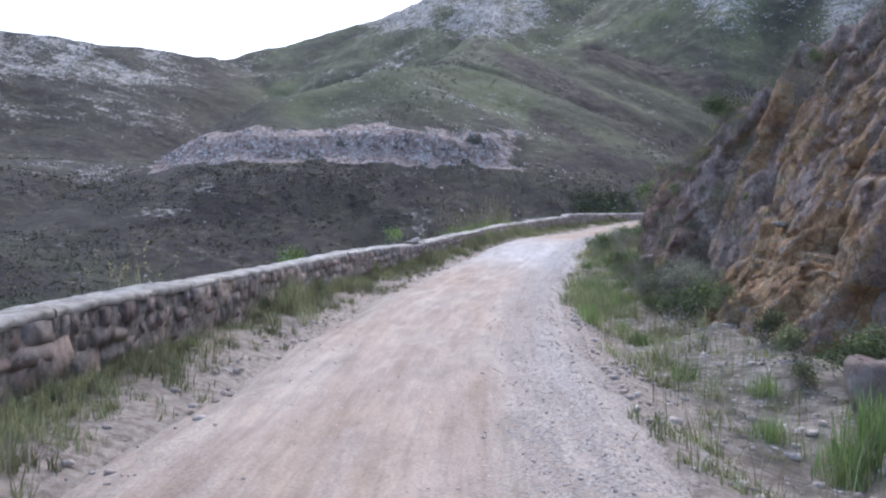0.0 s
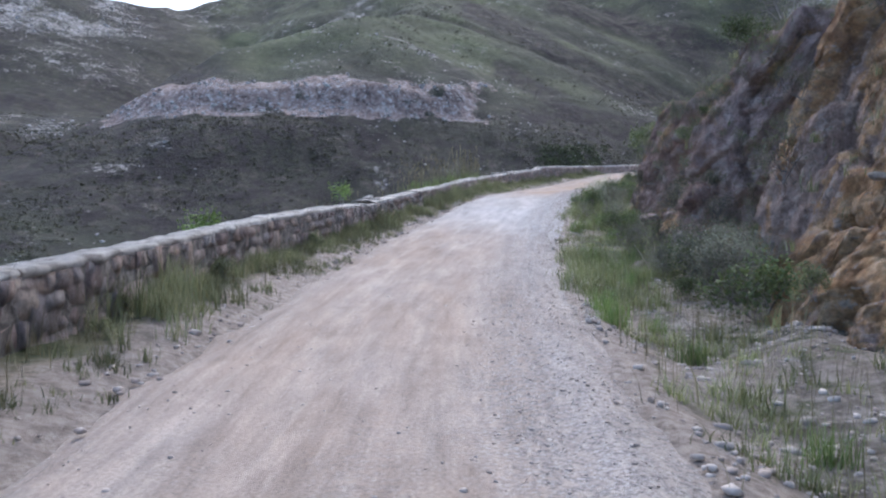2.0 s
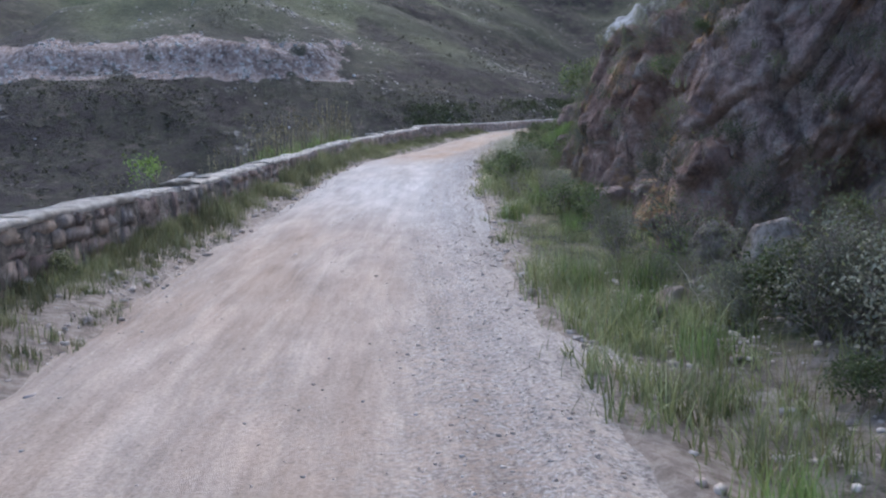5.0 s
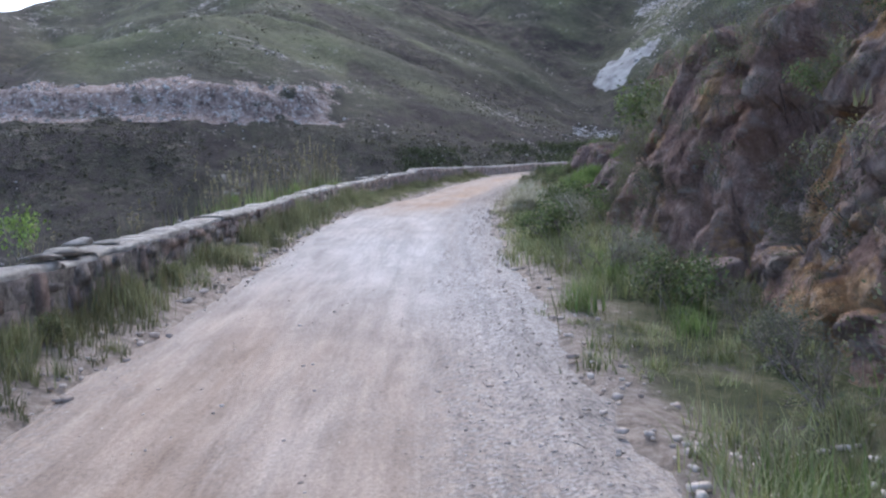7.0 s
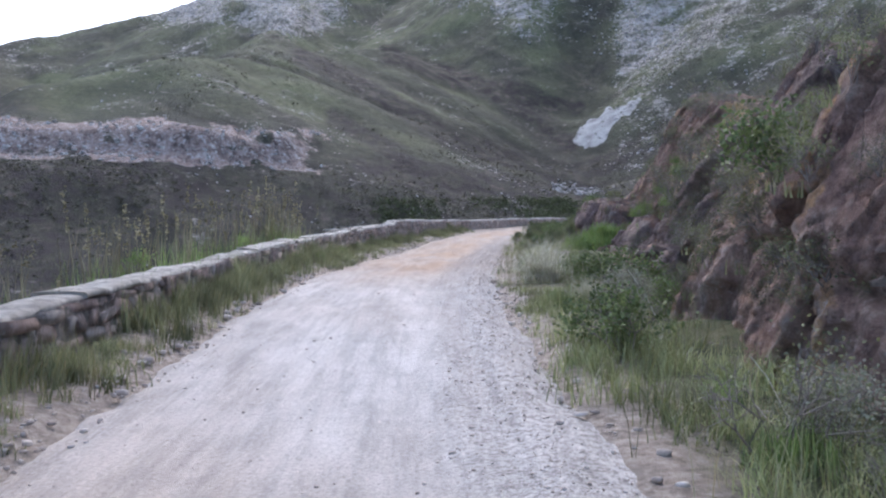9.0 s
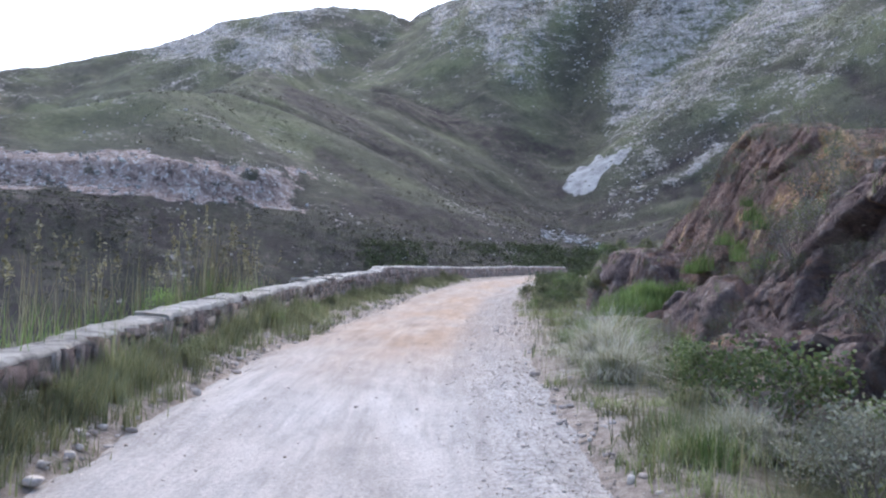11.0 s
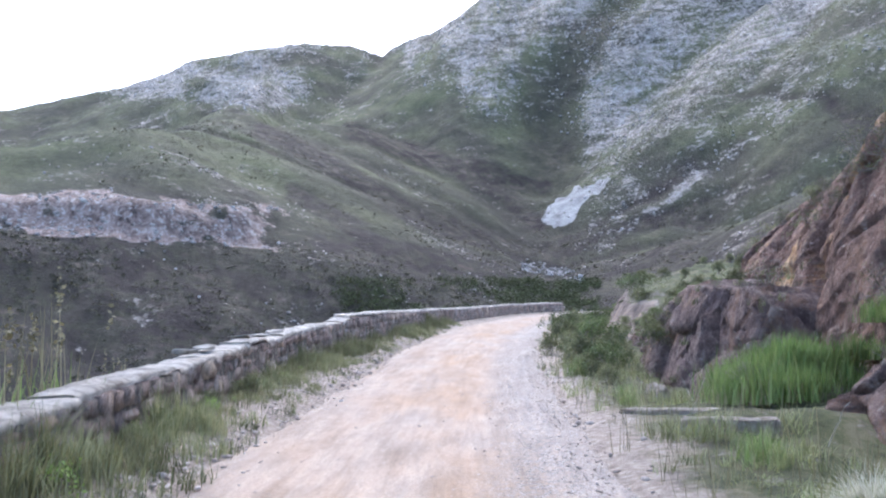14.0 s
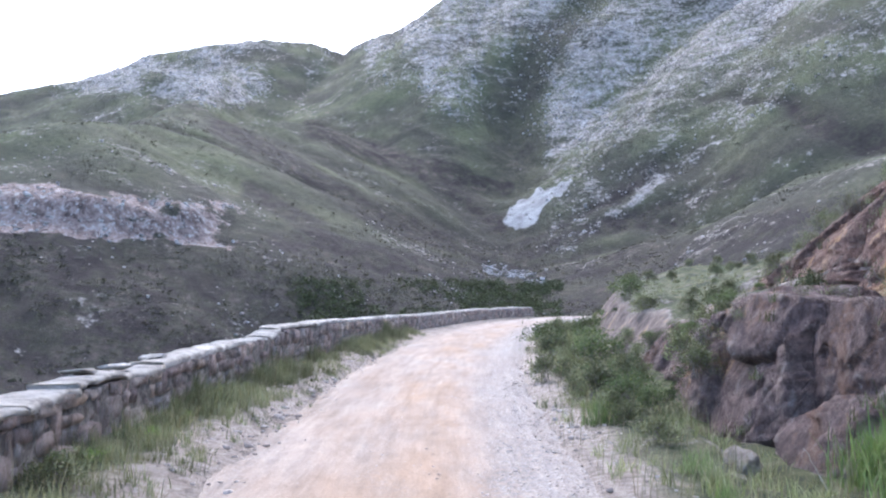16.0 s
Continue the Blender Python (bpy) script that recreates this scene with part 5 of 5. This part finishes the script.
def build_shrubs():
    rng = np.random.RandomState(311)
    # grey, nearly bare shrubs on and under the rocks
    bare = [make_shrub("dry_shrub", rng, 0.9, 0.55, 0.035, MAT_OLIVE, 700, "grey-brown half-bare twiggy shrub on the rocks", levels=5) for _ in range(3)]
    spots = []
    for _ in range(95):
        y = rng.uniform(15, 60)
        d = float(bank_foot(y)) + rng.uniform(-1.2, 4.5)
        x, _y = beside(y, d)
        if y > 26 or d > float(bank_foot(y)) + 0.5:
            spots.append((float(x), y, rng.uniform(0.5, 1.1)))
    for _ in range(20):
        spots.append((rng.uniform(5.0, 6.8), rng.uniform(20.5, 28.0), rng.uniform(0.7, 1.25)))
    for _ in range(80):
        y = rng.uniform(25, 45)
        spots.append((float(beside(y, float(bank_foot(y)) + rng.uniform(0.6, 4.6))[0]), y, rng.uniform(0.5, 1.0)))
    for _ in range(40):
        t = rng.uniform()
        spots.append((14.5 + 9.0 * t + rng.uniform(0.5, 4.0), 52.5 + 22 * t + rng.uniform(-1, 1), rng.uniform(0.4, 0.9)))
    plant(bare, spots, rng, "dry shrubs on the bank")
    # brush rooted in the clefts of the rock faces
    places = []
    for face, count in ((2, 80), (4, 80), (6, 30), (7, 60), (8, 14)):
        P = COVER[face]
        P = P[rng.choice(len(P), count * 4)]
        places.append(P[P[:, 2] - land(P[:, 0], P[:, 1]) > 0.5][:count] - [0, 0, 0.08])
    places = np.concatenate(places)
    twigs, sprays = [], []
    for k in range(3):
        own = places[k::3]
        turns, sizes = rng.uniform(0, 6.28, len(own)), np.repeat(rng.uniform(0.3, 0.75, (len(own), 1)), 3, axis=1)
        V, F, tips = twig_tree(rng, 0.9, 0.6, 5, 3, 4)
        twigs.append(repeat_mesh(V, F, own, turns, sizes))
        V, F = leaves(tips[rng.randint(0, len(tips), 380)] + rng.normal(0, 0.10, (380, 3)), 0.05, rng)
        sprays.append(repeat_mesh(V, F, own, turns, sizes))
    brush = tagged(part_mesh("dry_brush", *join(twigs), MAT_TWIG), "grey-brown twiggy brush growing in the clefts of the rock faces", "brush", kind="stuff")
    part_mesh("foliage", *join(sprays), MAT_OLIVE, brush)
    # the large grey-green bushes between the ledge and the bluff
    grey = [make_shrub("grey_shrub", rng, 1.25, 0.6, 0.05, MAT_GREYLEAF, 3000, "large grey-green bush under the ochre cliff", levels=5) for _ in range(2)]
    plant(grey, [(5.4, 20.9, 0.75), (5.9, 21.8, 0.9), (5.4, 22.5, 0.75), (6.1, 23.2, 0.85), (5.8, 24.1, 0.75), (5.2, 23.6, 0.6), (6.0, 29.0, 0.6), (6.4, 33.6, 0.7), (7.6, 40.2, 0.8), (8.2, 41.4, 0.7)], rng, "grey-green bushes on the bank")
    # dark green shrubs
    dark = [make_shrub("green_shrub", rng, 0.8, 0.6, 0.055, MAT_LEAF, 1500, "dense dark green shrub at the foot of the rocks") for _ in range(3)]
    spots = []
    for _ in range(46):
        y = rng.choice([rng.uniform(9, 46), rng.uniform(66, 92)])
        d = float(bank_foot(y)) + rng.uniform(-1.6, 3.0)
        x, _y = beside(y, d)
        spots.append((float(x), y, rng.uniform(0.5, 1.2)))
    plant(dark, spots, rng, "green shrubs on the bank")
    olive = [make_shrub("olive_shrub", rng, 0.55, 0.75, 0.05, MAT_OLIVE, 1100, "low olive-green heath bush") for _ in range(3)]
    spots = []
    for _ in range(60):
        y = rng.uniform(66, 118)
        x, _y = beside(y, rng.uniform(3.4, 15))
        spots.append((float(x), y, rng.uniform(0.7, 1.5)))
    for _ in range(46):
        y = rng.uniform(8, 70)
        x, _y = beside(y, float(wall_face(y)) + rng.uniform(0.05, 0.35))
        spots.append((float(x), y, rng.uniform(0.35, 0.7)))
    for (x, y, s) in ((15.6, 69.7, 1.3), (15.0, 68.2, 1.2), (14.2, 65.6, 1.1), (16.2, 71.6, 1.3), (16.8, 73.6, 1.4), (13.8, 63.8, 0.9), (17.8, 76.0, 1.3), (16.0, 72.6, 1.2), (14.6, 67.0, 1.0), (18.6, 78.2, 1.3), (19.5, 79.8, 1.5), (20.2, 81.4, 1.5), (21.2, 83.6, 1.5), (19.0, 77.4, 1.3),
                      (5.2, 14.6, 1.0), (4.9, 13.0, 0.9), (5.6, 12.0, 1.1), (4.4, 11.6, 0.8), (5.2, 17.2, 0.8)):
        spots.append((x, y, s))
    for y in (84.0, 85.6, 87.2, 89.0, 91.0, 93.0):
        spots.append((float(beside(y, rng.uniform(2.9, 3.5))[0]), y, 1.5))
    for _ in range(24):
        y = rng.uniform(67, 80)
        spots.append((float(beside(y, rng.uniform(4.2, 7.5))[0]), y, rng.uniform(0.8, 1.3)))
    for _ in range(16):
        spots.append((rng.uniform(6.2, 8.6), rng.uniform(23.8, 27.0), rng.uniform(0.5, 0.9)))
    plant(olive, spots, rng, "heath bushes along the road")
    # small bright bushes behind and beside the parapet
    young = [make_shrub("young_bush", rng, 0.8, 0.35, 0.075, MAT_YOUNG, 420, "small bright green bush rising behind the parapet", levels=3) for _ in range(2)]
    for (x, y, s, top) in ((-1.75, 33.4, 0.75, 2.62), (-4.2, 26.5, 0.9, 1.9), (0.5, 44.5, 0.6, 2.9), (2.3, 51.5, 0.6, 3.3), (-4.0, 24.6, 0.7, 1.7)):
        ob = copy_thing(young[0 if s > 0.65 else 1], Matrix.LocRotScale((x, y, top - 0.85 * s - 0.1), None, (s, s, s * 1.15)))
        ob["group"] = "bushes behind the parapet"
    plant(young, [(float(beside(y, float(wall_face(y)) + 0.3)[0]), y, 0.42) for y in (54.0, 55.6, 57.5, 59.4, 61.0, 30.0, 12.5)] + [(6.25, 62.6, 0.75), (7.2, 65.0, 0.7), (8.1, 68.2, 0.6), (6.6, 63.4, 0.55), (5.2, 58.6, 0.6), (8.9, 70.6, 0.6), (9.8, 73.2, 0.55), (7.7, 66.6, 0.5)], rng, "bright bushes at the parapet's foot")
    # long bright grass on the terrace and under the rocks
    fern = [long_grass(rng, 0.75, "bright green long-bladed grass clump under the rocks") for _ in range(4)]
    spots = [(15.0, 59.8, 0.7), (15.4, 59.2, 0.7), (15.6, 58.4, 0.75), (15.0, 58.9, 0.6), (15.9, 57.6, 0.75), (15.3, 57.0, 0.7),
             (7.2, 28.6, 0.6), (7.3, 29.6, 0.6), (6.9, 26.9, 0.6), (8.8, 36.9, 0.6), (6.2, 31.6, 0.7), (5.6, 30.2, 0.7), (5.9, 33.5, 0.7), (11.2, 47.5, 0.6), (10.3, 45.5, 0.6), (15.8, 66.5, 0.6), (16.6, 69.0, 0.6), (6.3, 27.4, 0.8), (6.7, 28.2, 0.8), (6.1, 26.6, 0.7), (7.0, 27.8, 0.7), (9.6, 46.9, 0.7), (10.6, 50.6, 0.8), (11.2, 51.6, 0.8)]
    for _ in range(44):
        a, r = rng.uniform(0, 6.28), 1.15 * math.sqrt(rng.uniform())
        spots.append((15.0 + r * math.cos(a), 59.5 + r * math.sin(a), rng.uniform(0.85, 1.25)))
    for _ in range(40):
        t = rng.uniform()
        spots.append((15.2 + 0.8 * math.sin(3.1 * t) + rng.uniform(-0.3, 0.5), 60.2 - 6.2 * t + rng.uniform(-0.5, 0.5), rng.uniform(0.5, 0.8)))
    for _ in range(16):
        y = rng.uniform(24, 70)
        spots.append((float(beside(y, rng.uniform(2.7, 3.9))[0]), y, rng.uniform(0.5, 0.95)))
    for _ in range(18):
        spots.append((rng.uniform(6.3, 8.8), rng.uniform(24.2, 27.2), rng.uniform(0.4, 0.7)))
    for _ in range(10):
        y = rng.uniform(16, 36)
        spots.append((float(beside(y, rng.uniform(2.45, 3.5))[0]), y, rng.uniform(0.55, 1.0)))
    for (x, y, s) in ((3.6, 8.4, 1.0), (3.9, 8.8, 1.1), (4.3, 9.2, 1.1), (3.3, 9.4, 0.7), (4.0, 11.6, 0.7), (3.2, 12.4, 0.6), (12.2, 58.8, 0.6), (12.6, 60.4, 0.6), (10.9, 49.2, 0.8), (11.3, 50.1, 0.8), (10.5, 48.2, 0.8), (10.2, 47.2, 0.7)):
        spots.append((x, y, s))
    spots = [q for q in spots if math.hypot(q[0] - 12.5, q[1] - 57.8) > 1.3 and (q[0] > 14 or float(stand(np.array([q[0]]), np.array([q[1]]))[0]) - land_at(q[0], q[1]) < 0.12)]
    plant(fern, spots, rng, "long grass clumps")
    tus = [tussock(rng, 0.85, "large silvery grass tussock arching over the verge")]
    plant(tus, [(9.1, 48.4, 1.6), (8.5, 46.6, 0.7), (8.0, 42.6, 0.6), (10.6, 52.0, 0.5), (19.6, 78.0, 0.7)], rng, "silvery tussocks")
    reeds = [reed_clump(rng, 26, 1.5, "tall straw-coloured grass with seed heads behind the parapet") for _ in range(3)]
    for k, (y, s) in enumerate(((36, 0.7), (38.5, 0.9), (40.5, 1.0), (41.4, 0.9), (42.3, 1.0), (44.0, 1.1), (45.2, 1.0), (46.2, 1.1), (47.5, 1.0), (48.6, 1.15), (50.4, 0.9), (30.5, 0.6), (52.5, 1.3),
                               (51.4, 1.2), (53.2, 1.1), (54.0, 1.3), (55.2, 1.2), (56.5, 1.1), (53.6, 1.4), (12.2, 0.9), (13.4, 1.0), (33.0, 0.6), (58.5, 0.6))):
        x, _y = beside(y, float(wall_face(y)) - WALL_W - rng.uniform(0.10, 0.3))
        m = Matrix.LocRotScale((float(x), y, float(road_z(y)) + 0.25), Euler((0, 0, rng.uniform(0, 6.28))), (s, s, s * rng.uniform(0.9, 1.1)))
        ob = reeds[k] if k < 3 else copy_thing(reeds[k % 3], m)
        ob.matrix_basis = m
        ob["group"] = "tall grasses behind the parapet"


build_verge_grass()
build_shrubs()


# ---- loose stones ----
def build_boulders():
    rng = np.random.RandomState(401)
    boulder(4.9, 10.3, (0.85, 1.0, 0.8), 1, MAT_CLIFF_UMBER, "large rounded grey-brown boulder standing in the grass")
    boulder(6.4, 26.6, (0.6, 0.65, 0.75), 2, MAT_BOULDER, "grey-brown weathered boulder below the bluff")
    boulder(6.6, 25.4, (0.7, 0.7, 0.75), 3, MAT_BOULDER, "grey-brown weathered boulder below the bluff")
    boulder(4.8, 24.5, (0.4, 0.55, 0.3), 4, MAT_CLIFF_UMBER, "low brown rock in the grass beside the road")
    boulder(7.0, 32.4, (0.5, 0.6, 0.5), 5, MAT_CLIFF_UMBER, "brown pointed rock at the bluff's foot")
    boulder(9.3, 44.2, (0.5, 0.7, 0.45), 6, MAT_CLIFF_UMBER, "dark brown block fallen from the bank")
    boulder(14.3, 62.6, (0.4, 0.5, 0.3), 9, MAT_PEBBLE, "small pale block at the outcrop's foot")
    kinds = []
    for k in range(5):
        V, F = boulder_arrays(np.random.RandomState(60 + k), 3, 10, 0.14, (1.5, 1.0, 0.45))
        ob = part_mesh("loose_rock", V, F, MAT_PEBBLE)
        kinds.append(tagged(ob, "pale loose rock lying on the stony verge", "rock"))
    spots = []
    for _ in range(240):
        y = rng.uniform(7, 26)
        x, _y = beside(y, rng.uniform(2.7, float(bank_foot(y)) + 0.7))
        spots.append((float(x), y, 0.07 + 0.26 * rng.beta(1.0, 2.2)))
    for _ in range(110):
        y = rng.uniform(24, 78)
        x, _y = beside(y, rng.choice([rng.uniform(2.2, 4.2), rng.uniform(-2.8, -2.2)]))
        spots.append((float(x), y, 0.04 + 0.10 * rng.beta(1.0, 2.5)))
    plant(kinds, spots, rng, "loose rocks on the verges")


def build_loose_coping():
    """Broken coping stones lying askew on the parapet."""
    rng = np.random.RandomState(461)
    for y, across, up, long, turn in ((31.9, 0.20, 0.045, 0.62, 8), (32.7, 0.30, 0.05, 0.75, -6), (32.95, 0.24, 0.125, 0.5, 14), (33.8, 0.26, 0.04, 0.45, -12), (60.6, 0.36, 0.05, 0.55, 10), (61.6, 0.30, 0.045, 0.7, -5), (64.6, 0.36, 0.06, 0.65, 6), (65.6, 0.28, 0.05, 0.5, -9), (67.4, 0.30, 0.05, 0.6, 7)):
        V, F = boulder_arrays(rng, 3, 12, 0.10, (long * 0.55, 0.23, 0.055))
        x, yy, z = wall_point(y, across, float(wall_top(y)) + up)
        ob = part_mesh("coping_stone", V, F, MAT_COPING)
        ob.matrix_basis = pose(float(x), float(yy), float(z), rng.uniform(-3, 3), rng.uniform(-4, 4), 90 - math.degrees(math.atan(float(road_turn(y)))) + turn)
        tagged(ob, "broken pale coping stone lying askew on the parapet", "stone slab", group="loose coping stones")


def build_culvert_slabs():
    """Two dressed kerb stones over a drain."""
    for k, (x, y, long, turn) in enumerate(((12.75, 58.8, 1.95, -30), (11.95, 56.2, 1.2, -32))):
        bm = bmesh.new()
        bmesh.ops.create_cube(bm, size=1.0)
        bmesh.ops.scale(bm, vec=(long, 0.36, 0.24), verts=bm.verts[:])
        bmesh.ops.bevel(bm, geom=bm.edges[:], offset=0.03, segments=2, affect='EDGES')
        bmesh.ops.subdivide_edges(bm, edges=[e for e in bm.edges if e.calc_length() > 0.5], cuts=6)
        for v in bm.verts:
            v.co += Vector((noise.noise(v.co * 3.1 + Vector((k * 5, 0, 0))), noise.noise(v.co * 2.7 + Vector((9, k, 0))), noise.noise(v.co * 4.3))) * 0.025
        me = bpy.data.meshes.new("stone_slab")
        bm.to_mesh(me)
        bm.free()
        me.materials.append(MAT_PEBBLE)
        ob = new("stone_slab", me)
        ob.matrix_basis = pose(x, y, land_at(x, y) - 0.03, 1, -1, turn)
        tagged(ob, "pale dressed stone slab over a roadside drain", "stone slab", group="drain slabs")


def build_gravel():
    rng = np.random.RandomState(411)
    y = np.concatenate([rng.uniform(2, 74, 9000), rng.uniform(2, 70, 2600), rng.uniform(70, 100, 600)])
    d = np.concatenate([np.abs(rng.normal(1.55, 0.42, 9000) - 0.2) + 0.2, rng.uniform(-2.7, 2.4, 2600), rng.uniform(-2.2, 2.2, 600)])
    x, _ = beside(y, d)
    s = 0.006 + 0.030 * rng.beta(0.7, 5.0, len(y))
    z = np.where(np.abs(d) < 1.9, road_surface(x, y, d), np.maximum(road_surface(x, y, d) - 0.16 * smooth(1.65, 2.7, np.abs(d)), land(x, y) - 0.02)) + s * 0.12
    road_part = strew(rng, np.stack([x, y, z], -1), s)
    # angular rubble on the stony verge under the cliff, and along both edges
    y = np.concatenate([rng.uniform(5, 27, 4800), rng.uniform(24, 80, 2600), rng.uniform(4, 80, 900)])
    d = np.concatenate([rng.uniform(2.2, 6.0, 4800), np.where(rng.rand(2600) < 0.5, rng.normal(2.4, 0.3, 2600), rng.normal(-2.4, 0.25, 2600)), rng.normal(-2.35, 0.28, 900)])
    x, _ = beside(y, d)
    ok = fbm(x / 1.3, y / 1.3, 3, 412) > rng.uniform(-0.5, 0.4, len(y))
    x, y = x[ok], y[ok]
    s = 0.016 + 0.075 * rng.beta(0.7, 3.6, len(y))
    rubble = strew(rng, np.stack([x, y, land(x, y) + 0.1 * s], -1), s)
    m = Mat("gravel stone")
    col = m.mix(m.island(), (0.33, 0.27, 0.235), (0.62, 0.54, 0.48))
    m.color(m.mix(1.0, col, m.ramp(m.noise(20, 5), (0.2, 0.75), (0.8, 1.2)), 'MULTIPLY'))
    ob = part_mesh("gravel", *join([road_part, rubble]), m.m)
    tagged(ob, "loose grey and buff gravel strewn on road and verge", "gravel", kind="stuff")


# ---- far slopes ----
def slope_points(rng, n, x0, x1, y0, y1):
    x, y = rng.uniform(x0, x1, n), rng.uniform(y0, y1, n)
    return x, y, land(x, y)


def build_hill_rocks():
    rng = np.random.RandomState(421)
    keep = []
    x, y, z = slope_points(rng, 90000, -150, 60, 180, 420)
    k = cliff_share(x, y, z) > rng.uniform(0.25, 1.0, len(x))
    k &= fbm(x / 14, z / 5, 3, 423) > -0.2
    keep.append((x[k][:420], y[k][:420], z[k][:420], 0.3, 1.2))
    x, y, z = slope_points(rng, 150000, 90, 520, 240, 760)
    k = strewn_share(x, y, z) > rng.uniform(0.1, 1.0, len(x))
    keep.append((x[k][:8500], y[k][:8500], z[k][:8500], 0.25, 1.3))
    x, y, z = slope_points(rng, 90000, -420, 420, 480, 950)
    k = high_share(x, y, z) > rng.uniform(0.15, 1.0, len(x))
    keep.append((x[k][:6000], y[k][:6000], z[k][:6000], 0.4, 1.7))
    x, y, z = slope_points(rng, 20000, -180, 200, 110, 420)
    k = fbm(x / 34, y / 34, 3, 97) > rng.uniform(0.12, 0.75, len(x))
    keep.append((x[k][:1500], y[k][:1500], z[k][:1500], 0.25, 0.8))
    # the stream's boulders at the head of the gorge
    x, y, z = slope_points(rng, 30000, 90, 240, 300, 600)
    az, el = bearing(x, y, z)
    k = (np.abs(el - 3.9 + 0.25 * (az - 21)) < 0.35 + 0.3 * fbm(az, el, 2, 425)) & (az > 19.3) & (az < 23)
    keep.append((x[k][:220], y[k][:220], z[k][:220], 0.4, 1.5))
    chunks = []
    for x, y, z, a, b in keep:
        s = a + (b - a) * rng.beta(0.9, 3.0, len(x))
        chunks.append(strew(rng, np.stack([x, y, z], -1), s, (0.5, 1.1), 9, 0.6))
    V, F = join(chunks)
    ob = part_mesh("hill_rocks", V, F, MAT_HILLROCKS)
    tagged(ob, "pale grey rocks strewn over the mountain slopes", "rocks", kind="stuff")


def build_heath():
    """Clumps of scrub on the slopes across the gorge and below the parapet."""
    rng = np.random.RandomState(431)
    chunks = []
    for n, box, size, per in ((6500, (-70, 20, 14, 130), 0.8, 16), (24000, (-190, 150, 110, 330), 1.1, 9), (12000, (-250, 330, 300, 520), 1.5, 6)):
        x, y, z = slope_points(rng, n, *box)
        d = offset(x, y)
        ok = ((d < -5.2) | (y > 128) | (d > 16)) & (cliff_share(x, y, z) < 0.3)
        ok &= fbm(x / 30, y / 30, 3, 433) + 0.35 * smooth(40, 20, z) - 0.25 > rng.uniform(-0.55, 0.35, n)
        x, y, z = x[ok], y[ok], z[ok]
        s = size * rng.uniform(0.35, 1.0, len(x))
        P = np.repeat(np.stack([x, y, z], -1), per, axis=0) + rng.normal(0, 1, (len(x) * per, 3)) * np.repeat(s, per)[:, None] * [0.5, 0.5, 0.16] + np.repeat(s, per)[:, None] * [0, 0, 0.15]
        chunks.append(leaves(P, np.repeat(s, per) * 0.62, rng))
    ob = part_mesh("heath_scrub", *join(chunks), MAT_HEATH)
    tagged(ob, "dark low heath and scrub covering the slopes", "scrub", kind="stuff")


def build_gorge_bushes():
    """Taller green bushes along the stream."""
    rng = np.random.RandomState(441)
    x, y, z = slope_points(rng, 40000, 30, 230, 230, 560)
    az, el = bearing(x, y, z)
    ok = (el > 0.2) & (el < 3.4) & (az > 8) & (az < 24) & (fbm(x / 16, y / 16, 3, 443) > rng.uniform(-0.35, 0.5, len(x)))
    x, y, z = x[ok][:2600], y[ok][:2600], z[ok][:2600]
    s = 2.2 * rng.uniform(0.4, 1.0, len(x))
    per = 26
    P = np.repeat(np.stack([x, y, z], -1), per, axis=0) + rng.normal(0, 1, (len(x) * per, 3)) * np.repeat(s, per)[:, None] * [0.42, 0.42, 0.30] + np.repeat(s, per)[:, None] * [0, 0, 0.4]
    ob = part_mesh("gorge_bushes", *leaves(P, np.repeat(s, per) * 0.34, rng), MAT_GORGE)
    tagged(ob, "green bushes along the stream in the gorge", "bushes", kind="stuff")


def build_sticks():
    """Bleached dead stalks leaning in the grass."""
    rng = np.random.RandomState(451)
    m = Mat("bleached stalk")
    m.color(m.ramp(m.noise(30, 4), (0.2, (0.42, 0.37, 0.31)), (0.8, (0.60, 0.56, 0.50))))
    for (x, y) in ((9.9, 49.6), (10.3, 50.4), (12.9, 55.6), (13.9, 60.5), (12.2, 57.6), (7.4, 38.5), (6.3, 33.8), (6.0, 31.9), (5.6, 21.5), (5.0, 24.0)):
        n = 7
        t = np.linspace(0, 1, n + 1)
        a, b = rng.uniform(0, 6.28), rng.uniform(0.3, 0.9)
        L = rng.uniform(0.6, 1.1)
        line = np.stack([L * b * np.cos(a) * t, L * b * np.sin(a) * t, L * (t * 0.9 - 0.25 * b * t * t)], -1) + rng.normal(0, 0.008, (n + 1, 3))
        r = 0.009 * (1 - 0.6 * t)
        ob = part_mesh("dead_stalk", *tubes(line[:-1], line[1:], r[:-1], r[1:]), m.m)
        ob.matrix_basis = Matrix.Translation((x, y, float(stand(np.array([x]), np.array([y]))[0]) - 0.03))
        tagged(ob, "bleached dead stalk leaning in the grass", "stalk", group="dead stalks")


def make_hillrock():
    m = Mat("hill blocks")
    col = m.ramp(m.noise(0.5, 8, 0.75), (0.30, (0.28, 0.25, 0.235)), (0.5, (0.44, 0.40, 0.38)), (0.70, (0.62, 0.585, 0.56)))
    col = m.mix(1.0, col, m.ramp(m.island(), (0.0, 0.75), (1.0, 1.2)), 'MULTIPLY')
    m.color(col)
    m.bump(m.noise(1.2, 8, 0.75), 0.8, 0.3)
    return m.m


MAT_HILLROCKS = make_hillrock()
build_boulders()
build_culvert_slabs()
build_loose_coping()
build_gravel()
build_hill_rocks()
build_heath()
build_gorge_bushes()
build_sticks()
